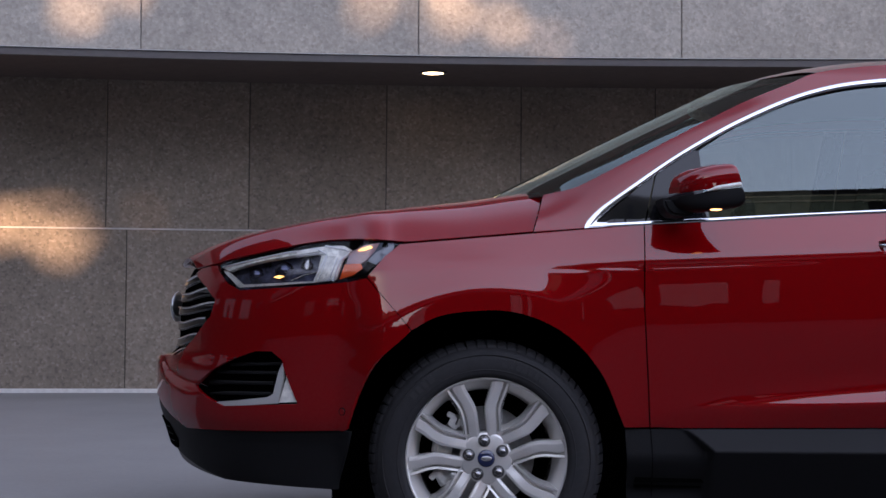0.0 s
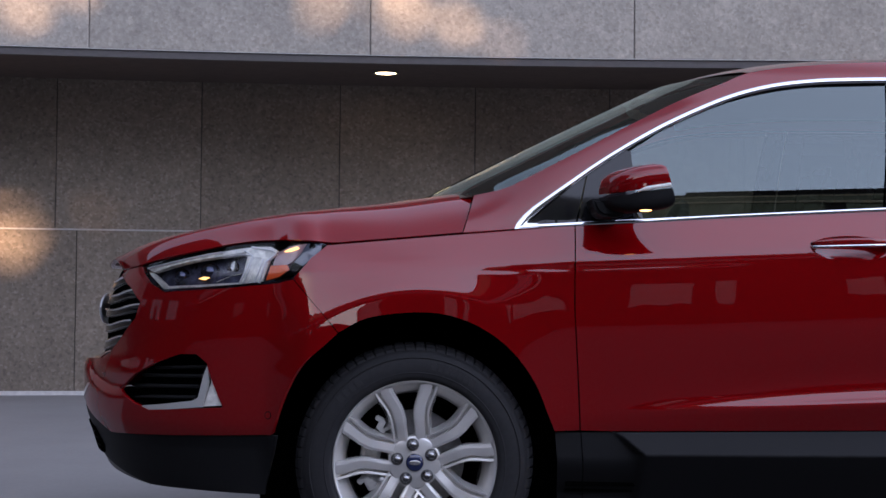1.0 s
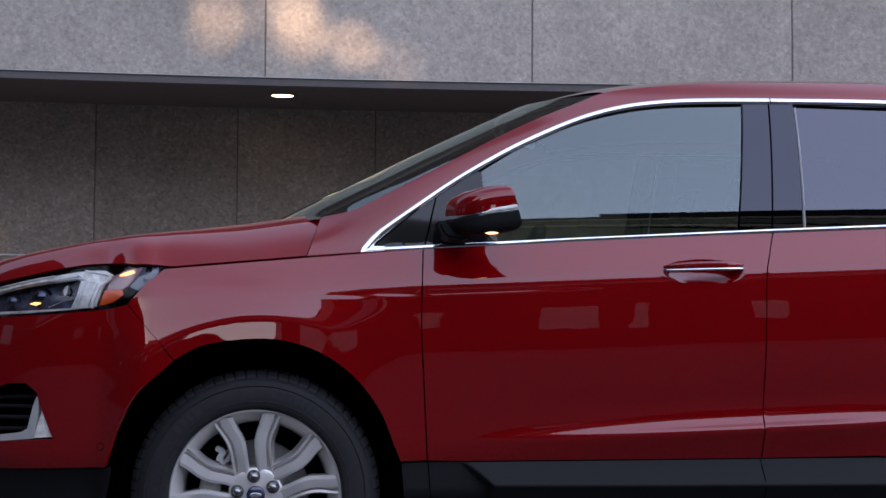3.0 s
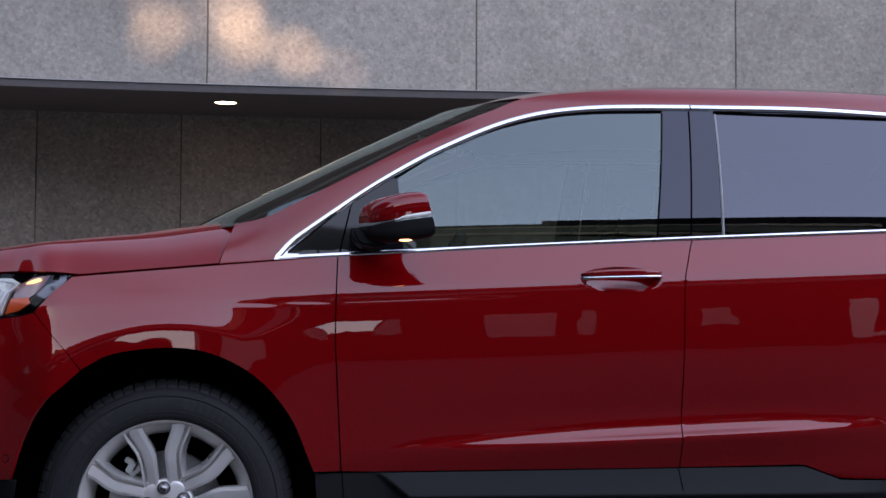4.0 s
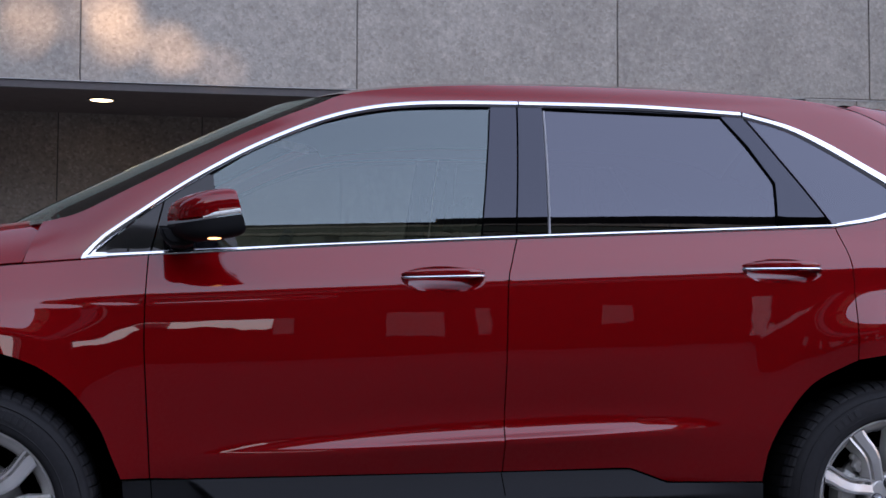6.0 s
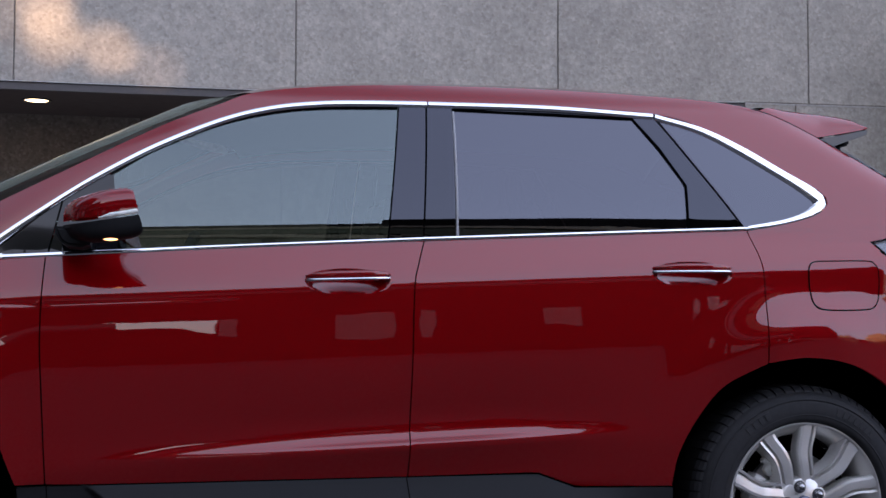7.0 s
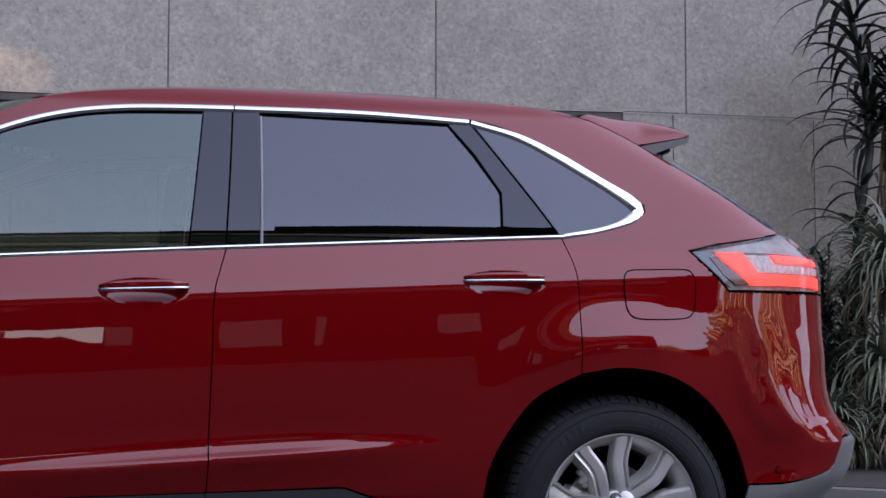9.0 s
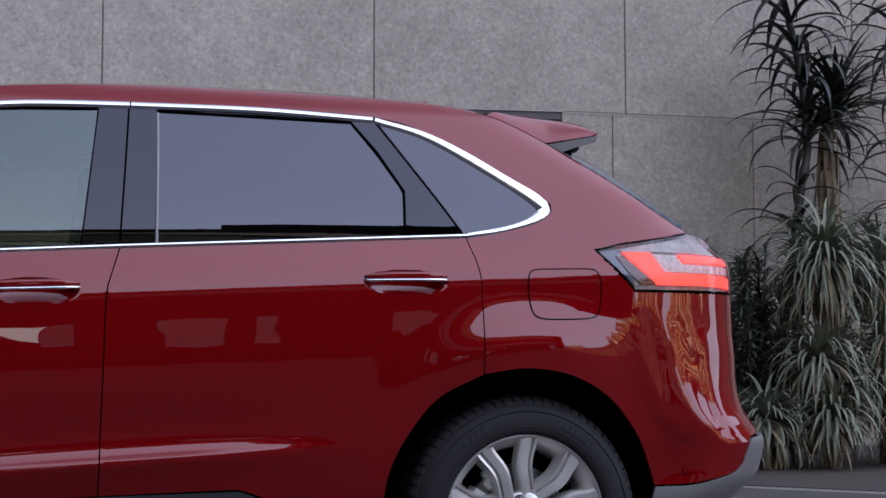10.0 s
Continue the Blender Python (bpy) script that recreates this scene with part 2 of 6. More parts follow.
FACADE_WHITE = material("white_facade_panel", (0.80, 0.76, 0.68), rough=0.7, spread=0.08, grain=3.0, coords="World")
FACADE_OLIVE = material("olive_facade_panel", (0.20, 0.19, 0.11), rough=0.8, spread=0.12, grain=2.0, coords="World")
FACADE_GLASS = material("facade_window", (0.02, 0.022, 0.026), rough=0.08, coat=1.0)
GOLD_STONE = material("warm_stone", (0.62, 0.48, 0.31), rough=0.8, spread=0.15, grain=2.0, coords="World")
WARM_WALL = material("warm_render", (0.40, 0.28, 0.17), rough=0.85, spread=0.2, grain=1.5, stain=0.2, stain_scale=0.4, coords="World")
ASPHALT = material("asphalt", (0.068, 0.065, 0.064), rough=0.9, spec=0.05, spread=0.2, grain=40.0, coords="World")


# ---- modelling helpers ----
def mesh_object(name, verts, faces, mat, parent=None, normals=None, label="", shade=True):
    me = bpy.data.meshes.new(name)
    me.from_pydata([tuple(v) for v in verts], [], faces)
    me.materials.append(mat)
    if shade:
        me.shade_smooth()
    me.update()
    if normals is not None:
        me.normals_split_custom_set_from_vertices([tuple(n) for n in normals])
    ob = new(name, me)
    if parent is not None:
        ob.parent = parent
    if label:
        ob["label"] = label
    return ob


def part(name, bm, mat, parent, label="", shade=False):
    """Links a bmesh as one mesh object under a thing or a part."""
    me = bpy.data.meshes.new(name)
    bmesh.ops.recalc_face_normals(bm, faces=bm.faces)
    bm.to_mesh(me)
    bm.free()
    me.materials.append(mat)
    if shade:
        me.shade_smooth()
    ob = new(name, me)
    if parent is not None:
        ob.parent = parent
    if label:
        ob["label"] = label
    return ob


def thing(name, at, label, category, group="", kind=""):
    ob = new(name)
    ob.location = at
    return tagged(ob, label, category, group, kind)


def add_box(bm, lo, hi, bevel=0.0):
    v = [bm.verts.new((x, y, z)) for x in (lo[0], hi[0]) for y in (lo[1], hi[1]) for z in (lo[2], hi[2])]
    faces = [bm.faces.new([v[i] for i in f]) for f in ((0, 1, 3, 2), (4, 6, 7, 5), (0, 4, 5, 1), (2, 3, 7, 6), (0, 2, 6, 4), (1, 5, 7, 3))]
    if bevel:
        bmesh.ops.bevel(bm, geom=list({e for f in faces for e in f.edges}), offset=bevel, segments=2, affect="EDGES")


def box_part(name, lo, hi, mat, parent, label="", bevel=0.0):
    bm = bmesh.new()
    add_box(bm, lo, hi, bevel)
    return part(name, bm, mat, parent, label)


def spline(points, step=0.02):
    """Points along a smooth curve (Catmull-Rom) through the points given."""
    p = [np.array(q, float) for q in points]
    p = [2 * p[0] - p[1]] + p + [2 * p[-1] - p[-2]]
    out = []
    for a, b, c, d in zip(p, p[1:], p[2:], p[3:]):
        n = max(int(np.linalg.norm(c - b) / step), 1)
        for i in range(n):
            t = i / n
            out.append(0.5 * (2 * b + (c - a) * t + (2 * a - 5 * b + 4 * c - d) * t * t + (3 * b - a - 3 * c + d) * t ** 3))
    out.append(p[-2])
    return out


def straight(points, step=0.02):
    p = [np.array(q, float) for q in points]
    out = []
    for a, b in zip(p, p[1:]):
        n = max(int(np.linalg.norm(b - a) / step), 1)
        out += [a + (b - a) * i / n for i in range(n)]
    return out + [p[-1]]


def outline(*pieces):
    """Joins pieces of curve into one closed outline, dropping doubled corners."""
    out = []
    for piece in pieces:
        for q in piece:
            if not out or np.linalg.norm(out[-1] - q) > 0.002:
                out.append(np.array(q, float))
    if np.linalg.norm(out[0] - out[-1]) < 0.002:
        out.pop()
    return out


def inside(poly, pts):
    a = np.array(poly)
    b = np.roll(a, -1, axis=0)
    hit = np.zeros(len(pts), bool)
    for (x0, y0), (x1, y1) in zip(a, b):
        cross = (y0 > pts[:, 1]) != (y1 > pts[:, 1])
        if y1 != y0:
            hit ^= cross & (pts[:, 0] < (x1 - x0) * (pts[:, 1] - y0) / (y1 - y0) + x0)
    return hit


def nearest(poly, pts):
    a = np.array(poly)
    b = np.roll(a, -1, axis=0)
    best = np.full(len(pts), 9.0)
    for p, q in zip(a, b):
        d = q - p
        t = np.clip(((pts - p) @ d) / max(d @ d, 1e-12), 0, 1)
        best = np.minimum(best, np.linalg.norm(pts - (p + t[:, None] * d), axis=1))
    return best


def normal_of(mapping, s, z):
    h = 0.002
    n = (mapping(s + h, z) - mapping(s - h, z)).cross(mapping(s, z + h) - mapping(s, z - h))
    return n.normalized() if n.length > 1e-12 else Vector((0, -1, 0))


def panel(name, poly, mat, parent, mapping=None, lift=0.0, depth=0.014, steps=(0.035, 0.012), holes=(), label="", slant=0.0):
    """A sheet cut to an outline, laid on a curved surface, with its rim turned in."""
    mapping = mapping or skin
    rings = [poly, *holes]
    flat, loops = [], []
    for ring in rings:
        loops.append(list(range(len(flat), len(flat) + len(ring))))
        flat += [Vector((float(a), float(b))) for a, b in ring]
    box = np.array(poly)
    gs = np.arange(box[:, 0].min(), box[:, 0].max(), steps[0])
    gz = np.arange(box[:, 1].min() - abs(slant) * 2, box[:, 1].max() + abs(slant) * 2, steps[1])
    pts = np.array([(s, z + slant * (s - 1.5)) for s in gs for z in gz]) if len(gs) and len(gz) else np.zeros((0, 2))
    if len(pts):
        keep = inside(poly, pts) & (nearest(poly, pts) > 0.006)
        for ring in holes:
            keep &= ~inside(ring, pts) & (nearest(ring, pts) > 0.006)
        flat += [Vector((float(a), float(b))) for a, b in pts[keep]]
    borders = [(ring[i], ring[(i + 1) % len(ring)]) for ring in loops for i in range(len(ring))]
    verts2, _, faces, *_ = delaunay(flat, borders, [], 0, 1e-6)
    mids = np.array([[sum(verts2[i][k] for i in f) / len(f) for k in (0, 1)] for f in faces])
    keep = inside(poly, mids)
    for ring in holes:
        keep &= ~inside(ring, mids)
    faces = [f for f, k in zip(faces, keep) if k]
    verts, normals = [], []
    for v in verts2:
        n = normal_of(mapping, v[0], v[1])
        verts.append(mapping(v[0], v[1]) + n * lift)
        normals.append(n)
    tris = []
    count = {}
    for f in faces:
        f = list(f)
        area = sum(verts2[f[i]][0] * verts2[f[(i + 1) % len(f)]][1] - verts2[f[(i + 1) % len(f)]][0] * verts2[f[i]][1] for i in range(len(f)))
        if area < 0:
            f.reverse()
        tris.append(f)
        for i in range(len(f)):
            e = (f[i], f[(i + 1) % len(f)])
            count[e] = count.get(e, 0) + 1
    rim = [e for e in count if (e[1], e[0]) not in count]
    twin = {}
    for a, b in rim:
        away = (verts[b] - verts[a])
        n = (normals[a] + normals[b]).normalized()
        out = away.cross(n).normalized() if away.length > 1e-9 else n
        ids = []
        for v, deep in ((a, 0.0), (b, 0.0), (b, depth), (a, depth)):
            verts.append(verts[v] - normals[v] * deep)
            normals.append((out + n * (0.6 if deep == 0 else 0)).normalized())
            ids.append(len(verts) - 1)
        tris.append([ids[1], ids[0], ids[3], ids[2]])
    return mesh_object(name, verts, tris, mat, parent, normals, label)


def bead(name, path, width, height, mat, parent, mapping=None, lift=0.0, label="", round_ends=True):
    """A rounded strip laid along a path on a curved surface; width may be a function of the way along, 0 to 1."""
    mapping = mapping or skin
    pts = [np.array(p, float) for p in path]
    verts, faces = [], []
    k = 7
    for i, p in enumerate(pts):
        d = pts[min(i + 1, len(pts) - 1)] - pts[max(i - 1, 0)]
        d = d / max(np.linalg.norm(d), 1e-9)
        side = np.array((-d[1], d[0]))
        f = i / max(len(pts) - 1, 1)
        w = width(f) if callable(width) else width
        for j in range(k):
            a = -1 + 2 * j / (k - 1)
            q = p + side * a * w / 2
            n = normal_of(mapping, q[0], q[1])
            up = height * max(1 - a ** 4, 0) ** 0.5 + lift - (0.006 if abs(a) == 1 else 0)
            verts.append(mapping(q[0], q[1]) + n * up)
    for i in range(len(pts) - 1):
        for j in range(k - 1):
            a = i * k + j
            faces.append((a, a + k, a + k + 1, a + 1))
    bm = bmesh.new()
    vs = [bm.verts.new(v) for v in verts]
    for f in faces:
        bm.faces.new([vs[i] for i in f])
    # end caps with edges of their own
    bm.faces.new([bm.verts.new(v) for v in verts[:k]])
    bm.faces.new([bm.verts.new(v) for v in verts[:-k - 1:-1]])
    return part(name, bm, mat, parent, label, shade=True)


def sheet(name, rows, mat, parent, label="", thick=0.0):
    """A smooth skin through rows of points."""
    bm = bmesh.new()
    grid = [[bm.verts.new(p) for p in r] for r in rows]
    for a, b in zip(grid, grid[1:]):
        for i in range(len(a) - 1):
            try:
                bm.faces.new((a[i], a[i + 1], b[i + 1], b[i]))
            except ValueError:
                pass
    if thick:
        bmesh.ops.recalc_face_normals(bm, faces=bm.faces)
        bmesh.ops.solidify(bm, geom=bm.faces[:], thickness=thick)
    return part(name, bm, mat, parent, label, shade=True)


def lathe(bm, profile, turns=64, axis_y=0.0, centre=(0, 0)):
    """Turns (radius, y) pairs round an axis along y."""
    rings = []
    for r, y in profile:
        rings.append([bm.verts.new((centre[0] + r * math.cos(2 * math.pi * i / turns), y, centre[1] + r * math.sin(2 * math.pi * i / turns))) for i in range(turns)])
    for a, b in zip(rings, rings[1:]):
        for i in range(turns):
            bm.faces.new((a[i], b[i], b[(i + 1) % turns], a[(i + 1) % turns]))
    return rings


def mirrored(ob):
    """The same part on the car's far flank."""
    twin = ob.copy()
    scene.collection.objects.link(twin)
    twin.parent = ob.parent
    twin.matrix_basis = Matrix.Translation((0, 2 * MIDDLE, 0)) @ Matrix.Diagonal((1, -1, 1, 1)) @ ob.matrix_basis
    for child in ob.children:
        c = child.copy()
        scene.collection.objects.link(c)
        c.parent = twin
    return twin



def pchip(table):
    """A smooth curve through (a, b) pairs that never overshoots."""
    xs = np.array([p[0] for p in table], float)
    ys = np.array([p[1] for p in table], float)
    h = np.diff(xs)
    d = np.diff(ys) / h
    m = np.zeros(len(xs))
    m[0], m[-1] = d[0], d[-1]
    for i in range(1, len(xs) - 1):
        if d[i - 1] * d[i] > 0:
            w1, w2 = 2 * h[i] + h[i - 1], h[i] + 2 * h[i - 1]
            m[i] = (w1 + w2) / (w1 / d[i - 1] + w2 / d[i])

    def value(x):
        x = min(max(x, xs[0]), xs[-1])
        i = min(int(np.searchsorted(xs, x, side="right")) - 1, len(xs) - 2)
        t = (x - xs[i]) / h[i]
        return float(ys[i] * (1 + 2 * t) * (1 - t) ** 2 + ys[i + 1] * t * t * (3 - 2 * t)
                     + h[i] * (m[i] * t * (1 - t) ** 2 - m[i + 1] * t * t * (1 - t)))
    return value


def smooth(a, b, x):
    t = min(max((x - a) / (b - a), 0.0), 1.0)
    return t * t * (3 - 2 * t)


# The car: x runs to its tail from the front axle, y inwards from its near flank, z up.
WHEELBASE, MIDDLE, HUB_Z, TYRE_R = 2.849, 0.955, 0.374, 0.379
FLANK = pchip([(0.15, 0.13), (0.40, 0.062), (0.47, 0.038), (0.55, 0.024), (0.65, 0.017), (0.75, 0.012), (0.85, 0.0095),
               (0.95, 0.0115), (1.020, 0.0155), (1.052, 0.018), (1.072, 0.023), (1.10, 0.034), (1.165, 0.0675), (1.178, 0.0735), (1.184, 0.0752), (1.190, 0.0763),
               (1.30, 0.0975), (1.40, 0.1215), (1.50, 0.152), (1.60, 0.191), (1.65, 0.215), (1.70, 0.262), (1.74, 0.335), (1.80, 0.50)])
QUARTER = pchip([(0.15, 0.0), (1.11, 0.0), (1.14, -0.0015), (1.165, -0.0062), (1.184, -0.0066), (1.23, 0.0005), (1.30, 0.0045), (1.40, 0.005), (1.55, 0.004), (1.8, 0.0)])
SCALLOP = pchip([(0.40, 0.0), (0.48, 0.0), (0.545, -0.012), (0.570, -0.019), (0.578, -0.019), (0.600, -0.002), (0.620, 0.007), (0.66, 0.010), (0.74, 0.004), (0.82, 0.0), (0.9, 0.0)])
NOSE_X = pchip([(0.2, -1.00), (0.30, -1.105), (0.41, -1.150), (0.50, -1.170), (0.64, -1.170), (0.70, -1.15), (0.82, -1.135), (0.98, -1.09), (1.10, -0.98), (1.3, -0.8)])
TAIL_X = pchip([(0.2, 3.60), (0.40, 3.74), (0.50, 3.84), (0.59, 3.86), (0.63, 3.83), (0.72, 3.78), (0.85, 3.76), (1.09, 3.755), (1.18, 3.75), (1.27, 3.66), (1.33, 3.57), (1.45, 3.37), (1.60, 3.12), (1.75, 2.9)])
PILLAR_X = pchip([(1.10, 0.30), (1.184, 0.373), (1.314, 0.543), (1.404, 0.682), (1.485, 0.826), (1.566, 1.008), (1.609, 1.10), (1.70, 1.10)])
NOSE_START, NOSE_POWER, TAIL_POWER = -0.30, 2.5, 3.4


def bow(x):
    """The flank bows gently outwards along its length."""
    return 0.030 * (1 - math.exp(-(x - 1.45) ** 2 / 2.5))


def flank(x, z):
    """How far inwards the car's near flank lies at (x, z), the corners left out."""
    up = smooth(0.40, 0.56, z) * (1 - smooth(1.28, 1.5, z))
    # the front wing leans out down to a crease that arcs over the wheel; below it the flare stands almost upright
    wing = smooth(-0.44, -0.31, x) * (1 - smooth(0.06, 0.52, x))
    arc = HUB_Z + math.sqrt(0.545 ** 2 - min(max(x - 0.01, -0.42), 0.21) ** 2)
    low = arc + 0.006 * math.log1p(math.exp(min((z - arc) / 0.006, 40.0)))
    zn = z + wing * (low - z) - 0.045 * (x - 1.5) * up
    y = FLANK(zn) + bow(x) - 0.004
    reach = (1.03 - low) / (1.03 - arc)
    y -= wing * (0.042 * (low - z) + 0.036 * (1 - 1.0 * min(max(x, -0.5), 0.3)) * 0.15 * math.log1p(math.exp(min(reach / 0.15, 40.0))) - 0.019 * x)
    y += SCALLOP(zn) * smooth(0.45, 1.55, x) * (1 - smooth(1.75, 2.35, x))
    y += QUARTER(zn) * smooth(2.62, 2.95, x)
    y += 0.20 * max(min(x, 3.5) - 3.08, 0.0) ** 2 * smooth(0.40, 0.72, z) * (1 - smooth(1.04, 1.32, z))
    y += 0.0017 * smooth(1.028, 1.037, zn) * smooth(0.12, 0.30, x) * (1 - smooth(0.80, 1.15, x))
    y += 0.036 * min(max((PILLAR_X(z) - x) / 0.15, 0.0), 1.6) ** 2 * smooth(1.12, 1.24, z) * (1 - smooth(1.50, 1.62, z))
    y += 0.17 * max(z - 1.10, 0.0) * smooth(0.50, 0.12, x) * (1 - 0.8 * smooth(1.20, 1.60, z))
    # the rear arch swells
    r = math.hypot((x - WHEELBASE) * (0.72 if x > WHEELBASE else 1.0), z - HUB_Z)
    calm = 1 - 0.80 * smooth(0.08, 0.36, WHEELBASE - x) - 0.94 * smooth(0.07, 0.37, x - WHEELBASE)
    y -= 0.036 * calm * (1 - smooth(0.525, 0.70, r))
    return y


def corner(a, power):
    """The point of a rounded corner at the angle a: how far along, how far across (both 0 to 1)."""
    c, d = max(math.cos(a), 0.0), max(math.sin(a), 0.0)
    r = (c ** power + d ** power) ** (-1 / power)
    return r * d, r * c


def skin(s, z):
    """The car's near skin: s is x along the flank and runs on round both corners."""
    if s < NOSE_START:
        along, across = corner(min(NOSE_START - s, 1.0) * math.pi / 2, NOSE_POWER)
        side = flank(s if s > NOSE_START - 0.3 else NOSE_START - 0.3, z)
        ledge = 0.705 - 0.125 * smooth(-1.22, -0.80, s)
        step = (smooth(-0.022, 0.022, ledge - z) - 0.45) * smooth(-0.70, -0.86, s) * smooth(0.42, 0.54, z) * (1 - smooth(0.72, 0.86, z))
        return Vector((NOSE_START - (NOSE_START - NOSE_X(z) + 0.026 * step) * along, MIDDLE - (MIDDLE - side) * across, z))
    end = TAIL_X(z)
    long = 0.60 - 0.22 * smooth(1.22, 1.42, z)
    start = end - long
    if s > start:
        along, across = corner(min(s - start, 1.0) * math.pi / 2, TAIL_POWER)
        side = flank(s if s < start + 0.3 else start + 0.3, z)
        wave = 0.004 * math.sin((z - 0.62) * 19.0 + 5.0 * (s - start)) * smooth(0.05, 0.30, s - start) * (1 - smooth(0.88, 0.98, z)) * smooth(0.58, 0.66, z)
        wave += 0.0017 * math.sin((s - start) * 50.0 + 14.0 * (z - 0.6) + 0.8) * smooth(0.03, 0.12, s - start) * (1 - smooth(0.30, 0.40, s - start)) * (1 - smooth(0.95, 1.04, z)) * smooth(0.58, 0.66, z)
        along, across = along + wave, across + wave
        side -= 0.036 * (1 - smooth(0.60, 0.98, z)) * smooth(0.05, 0.28, s - start)
        return Vector((start + long * along, MIDDLE - (MIDDLE - side) * across, z))
    return Vector((s, flank(s, z), z))

# ---- the place: ground, wall with its recess, the street side ----
FACE_Y, BACK_Y, LIP_Z, SOFFIT_Z, RECESS_END = 6.945, 8.345, 2.83, 2.785, 5.53


def sweep(x):
    """The walls follow a wide arc: how far they come forward at x."""
    d = x - 0.8
    if d > 4.7:
        return -0.0135 * 4.7 ** 2 - 0.03 * (d - 4.7)
    if d < -6:
        return -0.0135 * 36 - 0.162 * (-6 - d)
    return -0.0135 * d * d


def curve(root):
    """Bends a straight wall and its pieces to the arc."""
    for ob in [root, *root.children]:
        if ob.type != "MESH":
            continue
        bm = bmesh.new()
        bm.from_mesh(ob.data)
        xs = [v.co.x for v in bm.verts]
        if max(xs) - min(xs) > 0.6:
            n = int((max(xs) - min(xs)) / 0.4) + 1
            for k in range(1, n):
                bmesh.ops.bisect_plane(bm, geom=bm.verts[:] + bm.edges[:] + bm.faces[:], plane_co=(min(xs) + (max(xs) - min(xs)) * k / n, 0, 0), plane_no=(1, 0, 0))
        for v in bm.verts:
            v.co.y += sweep(v.co.x)
        bm.to_mesh(ob.data)
        bm.free()

bm = bmesh.new()
add_box(bm, (-70, -60, -0.3), (80, 30, 0.0))
ground = tagged(part("ground", bm, PAVING, None), "pale smooth concrete paving in front of the wall", "ground", kind="structure")


def wall_piece(parent, lo, hi, mat, name="panel"):
    bm = bmesh.new()
    add_box(bm, lo, hi)
    bmesh.ops.bevel(bm, geom=[e for e in bm.edges if all(abs(v.co.y - lo[1]) < 1e-6 for v in e.verts)], offset=0.004, segments=1, affect="EDGES")
    return part(name, bm, mat, parent)


# upper wall, standing out over the recess
wall_upper = tagged(new("wall_upper"), "washed grey concrete upper wall of wide panels, dappled by low sun, with an added unseen dark row on top", "wall", kind="structure")
box_part("wall_core", (-24, FACE_Y + 0.016, LIP_Z + 0.01), (24, FACE_Y + 0.30, 7.6), JOINT, wall_upper)
GAP = 0.011
front_joints = [-15.7, -13.45, -11.2, -9.0, -6.85, -4.67, -2.47, -0.255, 1.88, 3.99, 6.09, 8.20] + [10.3 + 2.1 * k for k in range(7)]
for x0, x1 in zip(front_joints, front_joints[1:]):
    # the upper row is unseen; its dark brown darkens what the bonnet mirrors
    for z0, z1 in ((LIP_Z, 5.2), (5.21, 7.6)):
        wall_piece(wall_upper, (x0 + GAP / 2, FACE_Y, z0), (x1 - GAP / 2, FACE_Y + 0.04, z1), FASCIA if z0 < 4 else SOFFIT)

# thin pale strip paints in the highlight along the wall's lower edge
box_part("lip_edge", (-24, FACE_Y - 0.004, LIP_Z - 0.006), (RECESS_END, FACE_Y + 0.045, LIP_Z - 0.0005), PALE_STRIP, wall_upper, "pale strip painted as the highlight along the lower edge")

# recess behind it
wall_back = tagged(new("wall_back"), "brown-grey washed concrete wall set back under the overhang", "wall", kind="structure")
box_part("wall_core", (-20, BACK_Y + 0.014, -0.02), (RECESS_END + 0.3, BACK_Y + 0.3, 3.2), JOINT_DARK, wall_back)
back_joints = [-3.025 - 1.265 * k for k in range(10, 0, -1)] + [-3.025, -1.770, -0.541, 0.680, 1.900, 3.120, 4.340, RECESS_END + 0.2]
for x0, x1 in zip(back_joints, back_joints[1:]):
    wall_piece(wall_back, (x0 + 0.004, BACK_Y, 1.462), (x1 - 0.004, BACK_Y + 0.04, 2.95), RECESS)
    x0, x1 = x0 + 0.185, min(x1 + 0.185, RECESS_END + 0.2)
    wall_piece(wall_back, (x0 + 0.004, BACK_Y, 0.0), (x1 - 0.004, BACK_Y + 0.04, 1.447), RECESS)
box_part("ledge", (-20, BACK_Y - 0.006, 1.447), (RECESS_END, BACK_Y + 0.03, 1.462), LEDGE, wall_back, "pale joint strip")
tagged(box_part("baseboard", (-20, BACK_Y - 0.03, 0.0), (RECESS_END, BACK_Y - 0.002, 0.035), PALE_STRIP, None), "pale concrete strip at the foot of the wall", "baseboard", kind="structure")
# flush lower wall beyond the recess, with its return
wall_right = tagged(new("wall_right"), "grey washed concrete wall beside the recess behind the plants", "wall", kind="structure")
box_part("wall_core", (RECESS_END + 0.02, FACE_Y + 0.016, -0.2), (24, FACE_Y + 0.30, LIP_Z), JOINT, wall_right)
box_part("wall_return", (RECESS_END, FACE_Y + 0.035, -0.2), (RECESS_END + 0.10, BACK_Y, LIP_Z - 0.02), FASCIA, wall_right)
edges = [RECESS_END] + [5.971 + 1.268 * k for k in range(0, 14)]
for a, b in zip(edges, edges[1:]):
    wall_piece(wall_right, (a + 0.004, FACE_Y - 0.001, -0.2), (b - 0.004, FACE_Y + 0.038, LIP_Z - 0.004), FASCIA)
bm = bmesh.new()
add_box(bm, (-20, FACE_Y + 0.05, SOFFIT_Z), (RECESS_END, BACK_Y + 0.02, SOFFIT_Z + 0.06))
tagged(part("ceiling", bm, SOFFIT, None), "dark brown board soffit under the overhanging wall", "ceiling", kind="structure")
